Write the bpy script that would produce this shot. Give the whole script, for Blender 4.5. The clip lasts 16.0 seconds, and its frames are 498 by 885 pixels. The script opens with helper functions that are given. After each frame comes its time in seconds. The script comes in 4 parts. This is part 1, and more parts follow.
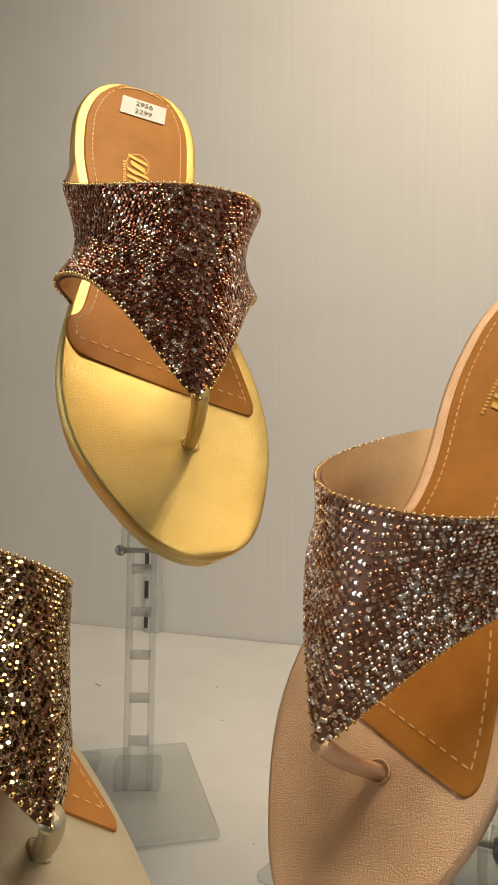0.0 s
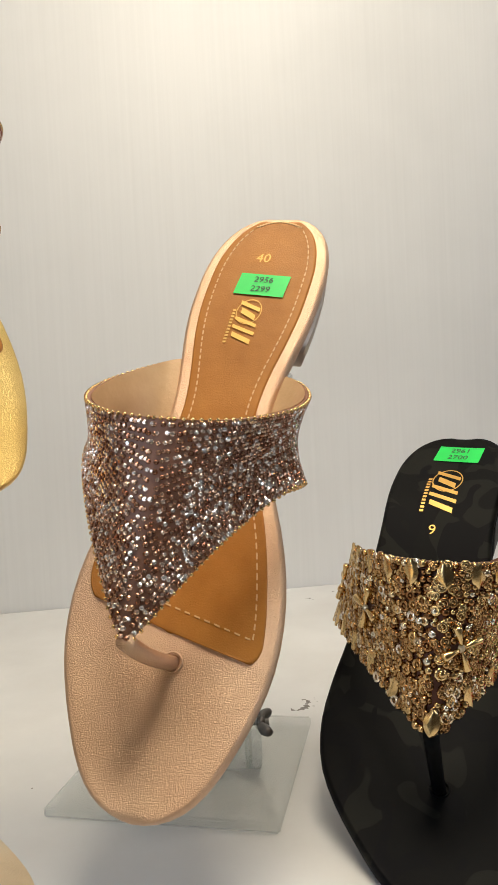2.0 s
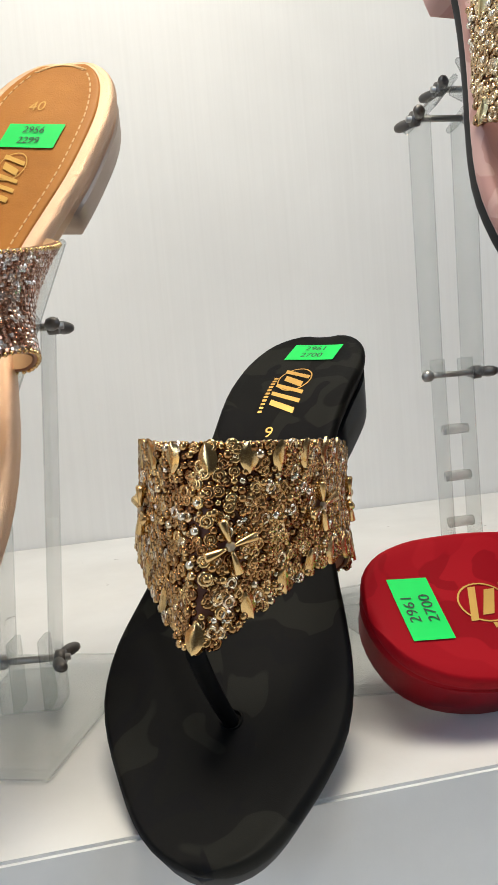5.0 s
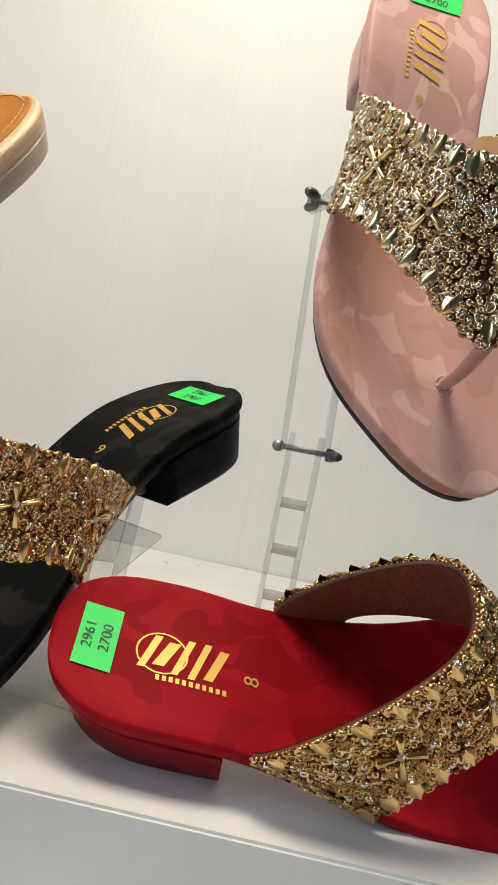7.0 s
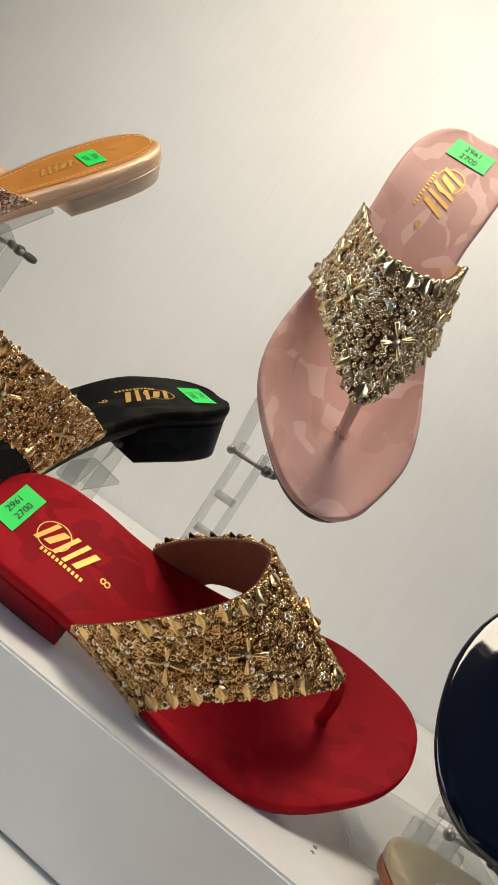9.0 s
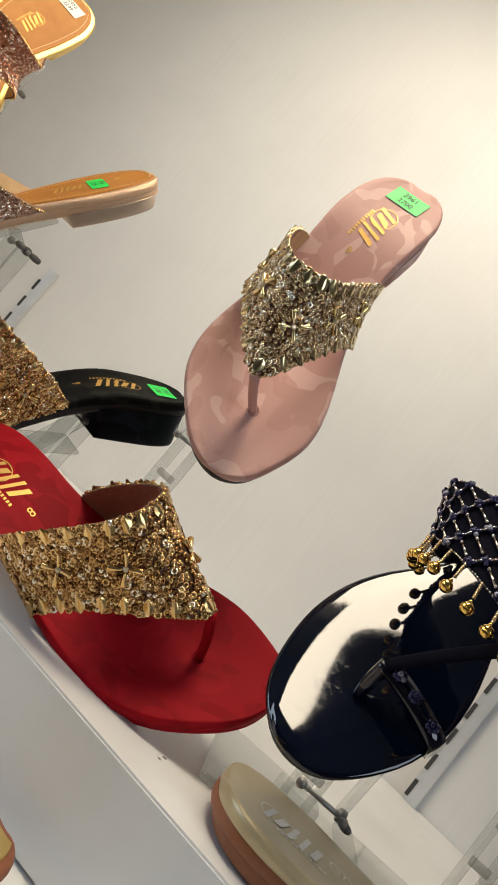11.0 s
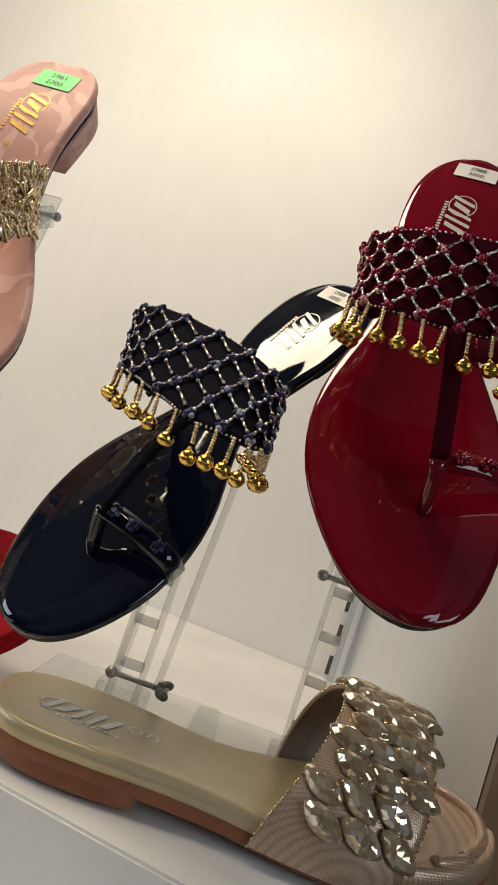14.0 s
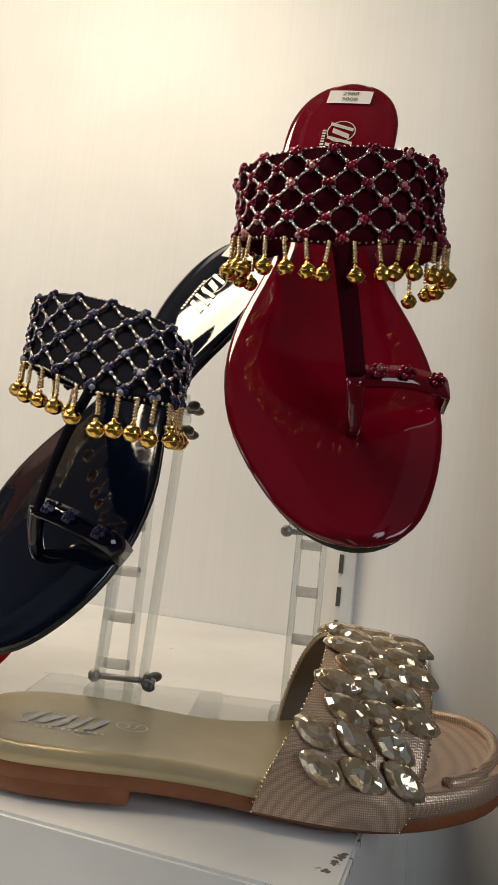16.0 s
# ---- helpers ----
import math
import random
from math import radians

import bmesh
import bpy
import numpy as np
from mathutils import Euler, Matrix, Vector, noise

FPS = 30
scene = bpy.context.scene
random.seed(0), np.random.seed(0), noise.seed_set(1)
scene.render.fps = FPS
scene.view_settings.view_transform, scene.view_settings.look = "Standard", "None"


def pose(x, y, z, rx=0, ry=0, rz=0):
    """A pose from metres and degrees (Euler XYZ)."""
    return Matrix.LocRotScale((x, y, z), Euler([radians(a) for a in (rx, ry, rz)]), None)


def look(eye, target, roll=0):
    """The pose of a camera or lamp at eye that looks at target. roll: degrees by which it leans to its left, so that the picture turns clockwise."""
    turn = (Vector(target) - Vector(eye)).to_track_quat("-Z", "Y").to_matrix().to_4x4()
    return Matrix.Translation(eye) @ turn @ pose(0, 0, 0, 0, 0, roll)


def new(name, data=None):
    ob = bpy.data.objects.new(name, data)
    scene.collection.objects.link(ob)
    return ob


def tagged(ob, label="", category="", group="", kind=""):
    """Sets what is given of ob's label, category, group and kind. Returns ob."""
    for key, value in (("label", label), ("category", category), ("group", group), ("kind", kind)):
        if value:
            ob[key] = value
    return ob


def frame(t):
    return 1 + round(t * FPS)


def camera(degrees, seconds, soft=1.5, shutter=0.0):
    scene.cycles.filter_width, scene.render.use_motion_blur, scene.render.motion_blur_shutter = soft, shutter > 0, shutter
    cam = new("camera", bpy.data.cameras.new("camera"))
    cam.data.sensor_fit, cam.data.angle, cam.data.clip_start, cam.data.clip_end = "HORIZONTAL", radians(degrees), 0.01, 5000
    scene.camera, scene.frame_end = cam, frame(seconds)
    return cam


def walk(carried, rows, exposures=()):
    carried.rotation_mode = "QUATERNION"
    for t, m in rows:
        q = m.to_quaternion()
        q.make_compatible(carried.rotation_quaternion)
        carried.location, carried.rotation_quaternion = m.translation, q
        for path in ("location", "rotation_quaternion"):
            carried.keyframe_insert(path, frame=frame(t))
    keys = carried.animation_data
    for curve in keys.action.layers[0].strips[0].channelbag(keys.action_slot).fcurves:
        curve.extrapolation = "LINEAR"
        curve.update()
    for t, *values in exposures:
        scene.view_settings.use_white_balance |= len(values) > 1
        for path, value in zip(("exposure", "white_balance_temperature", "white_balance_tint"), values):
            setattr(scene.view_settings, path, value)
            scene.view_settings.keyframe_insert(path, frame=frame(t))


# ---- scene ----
SH = 0.90          # height of the display shelf's top over the floor
cam = camera(38.80, 16.0, soft=1.0)
ROWS = [
    (0.0, 0.0016, 0.0000, 0.1951, 90.43, -1.14, 15.84),
    (0.5, -0.0140, -0.0119, 0.1869, 89.54, -0.11, 6.14),
    (1.0, -0.0227, -0.0182, 0.1855, 89.11, 2.05, -1.05),
    (1.5, -0.0319, -0.0164, 0.1804, 88.54, 2.83, -5.54),
    (2.0, -0.0278, -0.0168, 0.1746, 88.21, 2.90, -9.07),
    (2.5, -0.0152, -0.0131, 0.1664, 87.50, 4.45, -11.72),
    (3.0, -0.0085, -0.0092, 0.1597, 86.28, 5.57, -14.48),
    (5.5, 0.0965, 0.0235, 0.1318, 85.44, 4.54, -7.06),
    (6.0, 0.1412, 0.0143, 0.1337, 87.07, 2.77, -1.62),
    (6.5, 0.1788, -0.0007, 0.1373, 89.10, -3.56, 0.16),
    (7.0, 0.2192, -0.0047, 0.1339, 89.11, -11.36, 3.46),
    (7.5, 0.2458, -0.0173, 0.1321, 89.58, -16.53, 5.55),
    (8.0, 0.2718, -0.0370, 0.1355, 89.80, -22.39, 7.49),
    (10.5, 0.4355, -0.0901, 0.1255, 93.49, -41.49, 21.66),
    (11.0, 0.4577, -0.0862, 0.1256, 94.74, -39.70, 21.00),
    (11.5, 0.4885, -0.0750, 0.1292, 96.65, -35.72, 18.82),
    (12.0, 0.5160, -0.0606, 0.1322, 97.75, -31.51, 18.77),
    (12.5, 0.5371, -0.0441, 0.1283, 97.82, -27.30, 18.30),
    (13.0, 0.5476, -0.0319, 0.1268, 97.29, -24.55, 18.23),
    (13.5, 0.5622, -0.0232, 0.1256, 96.26, -21.65, 18.24),
    (14.0, 0.5769, -0.0178, 0.1262, 95.74, -18.76, 17.53),
    (14.5, 0.5892, -0.0146, 0.1222, 95.19, -15.53, 17.19),
    (15.0, 0.5993, -0.0098, 0.1193, 94.68, -11.36, 16.79),
    (15.5, 0.5998, -0.0020, 0.1152, 94.45, -7.89, 17.42),
    (16.0, 0.6009, 0.0007, 0.1153, 95.68, -5.97, 17.71),
]
EXPOSURES = [
    (0.0, -0.42, 6650, 10), (0.5, -0.38, 6500, 10), (1.5, -0.20, 6000, 9), (3.0, 0.02, 5750, 9), (5.5, 0.15, 5500, 8), (6.5, 0.06, 5750, 8),
    (8.0, 0.03, 5850, 9), (11.0, -0.04, 6100, 9), (13.0, -0.07, 6300, 10), (16.0, 0.0, 6350, 10),
]
walk(cam, [(t, pose(x, y, SH + z, rx, ry, rz)) for t, x, y, z, rx, ry, rz in ROWS], EXPOSURES)

# ---- light ----
world = bpy.data.worlds.new("world")
scene.world = world
world.use_nodes = True
bg = world.node_tree.nodes["Background"]
bg.inputs[0].default_value = (0.92, 0.95, 1.0, 1)
bg.inputs[1].default_value = 0.06


def area(name, eye, target, sx, sy, watts, colour):
    d = bpy.data.lights.new(name, "AREA")
    d.shape, d.size, d.size_y, d.energy, d.color = "RECTANGLE", sx, sy, watts, colour
    ob = new(name, d)
    ob.matrix_world = look(eye, target)
    return ob


WARM = (1.0, 0.83, 0.60)
COOL = (0.88, 0.94, 1.0)
LAMP = (0.10, 0.17)
area("ceiling_panel_light", (LAMP[0], LAMP[1], SH + 0.905), (LAMP[0], 0.33, SH), 0.44, 0.32, 8.4, WARM)
# unseen helpers: two added lamps give the cool light from both ends
area("side_fill_light", (-1.78, -0.75, SH + 0.9), (0.0, -0.45, SH + 0.7), 1.1, 1.1, 19, (0.78, 0.89, 1.0))
area("side_fill_light", (2.28, -0.75, SH + 0.9), (0.5, -0.45, SH + 0.7), 1.1, 1.1, 14, COOL)


# ---- materials ----
def material(name):
    m = bpy.data.materials.new(name)
    m.use_nodes = True
    return m, m.node_tree, m.node_tree.nodes["Principled BSDF"]


def link(nt, a, b):
    nt.links.new(a, b)


def node(nt, kind, **props):
    n = nt.nodes.new(kind)
    for k, v in props.items():
        if k == "operation":
            n.operation = v
        elif k == "blend":
            n.data_type, n.blend_type = "RGBA", v
        elif k == "feature":
            n.feature = v
        elif k == "bands":
            n.bands_direction = v
    return n


def coords(nt, scale=(1, 1, 1)):
    tc = node(nt, "ShaderNodeTexCoord")
    mp = node(nt, "ShaderNodeMapping")
    mp.inputs["Scale"].default_value = scale
    link(nt, tc.outputs["Object"], mp.inputs["Vector"])
    return mp.outputs["Vector"]


def noise_tex(nt, vec, scale, detail=4, rough=0.6, distortion=0.0):
    n = node(nt, "ShaderNodeTexNoise")
    n.inputs["Scale"].default_value, n.inputs["Detail"].default_value = scale, detail
    n.inputs["Roughness"].default_value, n.inputs["Distortion"].default_value = rough, distortion
    link(nt, vec, n.inputs["Vector"])
    return n


def ramp(nt, fac, stops):
    r = node(nt, "ShaderNodeValToRGB")
    e = r.color_ramp.elements
    while len(e) < len(stops):
        e.new(0.5)
    for el, (p, c) in zip(e, stops):
        el.position, el.color = p, (*c, 1)
    link(nt, fac, r.inputs[0])
    return r.outputs[0]


def bump(nt, p, height, strength, distance):
    b = node(nt, "ShaderNodeBump")
    b.inputs["Strength"].default_value, b.inputs["Distance"].default_value = strength, distance
    link(nt, height, b.inputs["Height"])
    link(nt, b.outputs[0], p.inputs["Normal"])
    return b


def grained(name, dark, light, rough, metal=0.0, grain=900, depth=0.0004, patch=40, strength=0.5, rough_span=0.12, coat=0.0, sheen=0.0, spec=0.5):
    m, nt, p = material(name)
    v = coords(nt)
    big = noise_tex(nt, v, patch, 5)
    col = ramp(nt, big.outputs[0], [(0.3, dark), (0.7, light)])
    link(nt, col, p.inputs["Base Color"])
    fine = noise_tex(nt, v, grain, 3, 0.6)
    bump(nt, p, fine.outputs[0], strength, depth)
    mr = node(nt, "ShaderNodeMapRange")
    mr.inputs[3].default_value, mr.inputs[4].default_value = rough - rough_span / 2, rough + rough_span / 2
    link(nt, noise_tex(nt, v, patch * 2.3, 4).outputs[0], mr.inputs[0])
    link(nt, mr.outputs[0], p.inputs["Roughness"])
    p.inputs["Metallic"].default_value = metal
    p.inputs["Coat Weight"].default_value = coat
    p.inputs["Coat Roughness"].default_value = 0.04
    p.inputs["Specular IOR Level"].default_value = 0.1 if coat else spec
    p.inputs["Sheen Weight"].default_value = sheen
    return m


def camo(name, a, b, c, rough, sheen=0.4, scale=38):
    m, nt, p = material(name)
    v = coords(nt)
    n1 = noise_tex(nt, v, scale, 1.5, 0.45, 0.6)
    n2 = noise_tex(nt, coords(nt, (1.2, 0.8, 1)), scale * 1.15, 1.5, 0.45, 0.8)
    c1 = ramp(nt, n1.outputs[0], [(0.535, a), (0.55, b)])
    f2 = ramp(nt, n2.outputs[0], [(0.56, (0, 0, 0)), (0.575, (1, 1, 1))])
    mx = node(nt, "ShaderNodeMix", blend="MIX")
    link(nt, f2, mx.inputs[0])
    link(nt, c1, mx.inputs[6])
    mx.inputs[7].default_value = (*c, 1)
    link(nt, mx.outputs[2], p.inputs["Base Color"])
    bump(nt, p, noise_tex(nt, v, 2500, 2).outputs[0], 0.25, 0.0002)
    p.inputs["Roughness"].default_value = rough
    p.inputs["Specular IOR Level"].default_value = 0.3 if a[2] > 0.05 else 0.09
    p.inputs["Sheen Weight"].default_value = sheen
    p.inputs["Sheen Roughness"].default_value = 0.4
    return m


def jewelled(name, stops, rough, metal=1.0, spec=0.5):
    """Beads or stones: each island takes its own tone."""
    m, nt, p = material(name)
    g = node(nt, "ShaderNodeNewGeometry")
    link(nt, ramp(nt, g.outputs["Random Per Island"], stops), p.inputs["Base Color"])
    p.inputs["Metallic"].default_value, p.inputs["Roughness"].default_value = metal, rough
    return m


def cut_crystal():
    """Foil-backed cut glass: the inner facets' glints are painted in, as small cells of their own tone and slant."""
    m, nt, p = material("cut champagne crystal")
    info = node(nt, "ShaderNodeObjectInfo")
    cell = node(nt, "ShaderNodeTexVoronoi")
    cell.voronoi_dimensions = "4D"
    cell.inputs["Scale"].default_value = 300
    link(nt, coords(nt), cell.inputs["Vector"])
    link(nt, info.outputs["Random"], cell.inputs["W"])
    sep = node(nt, "ShaderNodeSeparateColor")
    link(nt, cell.outputs["Color"], sep.inputs[0])
    link(nt, ramp(nt, sep.outputs[0], [(0.0, (0.46, 0.34, 0.20)), (0.5, (0.62, 0.50, 0.34)), (0.85, (0.74, 0.64, 0.48)), (1.0, (0.94, 0.91, 0.85))]), p.inputs["Base Color"])
    bump(nt, p, cell.outputs["Distance"], 0.35, 0.0006)
    p.inputs["Metallic"].default_value, p.inputs["Roughness"].default_value = 0.6, 0.06
    p.inputs["Coat Weight"].default_value = 0.6
    return m


def plain(name, colour, rough, metal=0.0, spec=0.5):
    return grained(name, tuple(0.9 * c for c in colour), colour, rough, metal, 1200, 0.0001, 60, 0.2, 0.08, spec=spec)


def acrylic(name, tint, milk):
    """Clear sheet: straight-through light, mirror gloss by angle, a little uneven milkiness."""
    m, nt, p = material(name)
    out = nt.nodes["Material Output"]
    clear, gloss, haze = node(nt, "ShaderNodeBsdfTransparent"), node(nt, "ShaderNodeBsdfGlossy"), node(nt, "ShaderNodeBsdfDiffuse")
    clear.inputs[0].default_value = (*tint, 1)
    gloss.inputs["Roughness"].default_value = 0.06
    haze.inputs[0].default_value = (0.80, 0.79, 0.76, 1)
    mr = node(nt, "ShaderNodeMapRange")
    mr.inputs[3].default_value, mr.inputs[4].default_value = milk * 0.5, milk * 1.5
    link(nt, noise_tex(nt, coords(nt), 70, 5).outputs[0], mr.inputs[0])
    a, b = node(nt, "ShaderNodeMixShader"), node(nt, "ShaderNodeMixShader")
    link(nt, mr.outputs[0], a.inputs[0])
    link(nt, clear.outputs[0], a.inputs[1])
    link(nt, haze.outputs[0], a.inputs[2])
    lw = node(nt, "ShaderNodeLayerWeight")
    lw.inputs[0].default_value = 0.5
    pw = node(nt, "ShaderNodeMath", operation="POWER")
    pw.inputs[1].default_value = 4.0
    link(nt, lw.outputs["Facing"], pw.inputs[0])
    ma = node(nt, "ShaderNodeMath", operation="MULTIPLY_ADD")
    ma.inputs[1].default_value, ma.inputs[2].default_value = 0.6, 0.03
    link(nt, pw.outputs[0], ma.inputs[0])
    link(nt, ma.outputs[0], b.inputs[0])
    link(nt, a.outputs[0], b.inputs[1])
    link(nt, gloss.outputs[0], b.inputs[2])
    link(nt, b.outputs[0], out.inputs["Surface"])
    return m


def wall_paper():
    m, nt, p = material("pale wall laminate")
    streak = noise_tex(nt, coords(nt, (90, 90, 1.2)), 3, 4)
    big = noise_tex(nt, coords(nt), 5, 5)
    c1 = ramp(nt, streak.outputs[0], [(0.25, (0.70, 0.695, 0.68)), (0.75, (0.735, 0.73, 0.715))])
    c2 = ramp(nt, big.outputs[0], [(0.3, (0.93, 0.93, 0.93)), (0.6, (1, 1, 1))])
    mx = node(nt, "ShaderNodeMix", blend="MULTIPLY")
    mx.inputs[0].default_value = 1
    link(nt, c1, mx.inputs[6])
    link(nt, c2, mx.inputs[7])
    link(nt, mx.outputs[2], p.inputs["Base Color"])
    bump(nt, p, streak.outputs[0], 0.06, 0.0003)
    p.inputs["Roughness"].default_value = 0.5
    return m


def shelf_paint():
    m, nt, p = material("worn white shelf paint")
    v = coords(nt)
    big = noise_tex(nt, v, 9, 6)
    base = ramp(nt, big.outputs[0], [(0.3, (0.68, 0.67, 0.65)), (0.65, (0.78, 0.775, 0.76))])
    specks = noise_tex(nt, coords(nt, (1, 1, 1.4)), 95, 3, 0.7)
    where = noise_tex(nt, v, 13, 2)
    mu = node(nt, "ShaderNodeMath", operation="MULTIPLY")
    link(nt, specks.outputs[0], mu.inputs[0])
    link(nt, where.outputs[0], mu.inputs[1])
    f = ramp(nt, mu.outputs[0], [(0.437, (0, 0, 0)), (0.447, (1, 1, 1))])
    mx = node(nt, "ShaderNodeMix", blend="MIX")
    link(nt, f, mx.inputs[0])
    link(nt, base, mx.inputs[6])
    mx.inputs[7].default_value = (0.16, 0.14, 0.12, 1)
    link(nt, mx.outputs[2], p.inputs["Base Color"])
    bump(nt, p, noise_tex(nt, v, 400, 3).outputs[0], 0.15, 0.0003)
    p.inputs["Roughness"].default_value = 0.42
    return m


def mesh_fabric():
    m, nt, p = material("glitter mesh fabric")
    v = coords(nt)
    ch = node(nt, "ShaderNodeTexVoronoi")
    ch.inputs["Scale"].default_value, ch.inputs["Randomness"].default_value = 1250, 0.12
    link(nt, v, ch.inputs["Vector"])
    link(nt, ramp(nt, ch.outputs["Distance"], [(0.25, (0.80, 0.60, 0.44)), (0.6, (0.50, 0.35, 0.25))]), p.inputs["Base Color"])
    bump(nt, p, ch.outputs["Distance"], 0.4, 0.0004)
    p.inputs["Metallic"].default_value, p.inputs["Roughness"].default_value = 0.55, 0.34
    return m


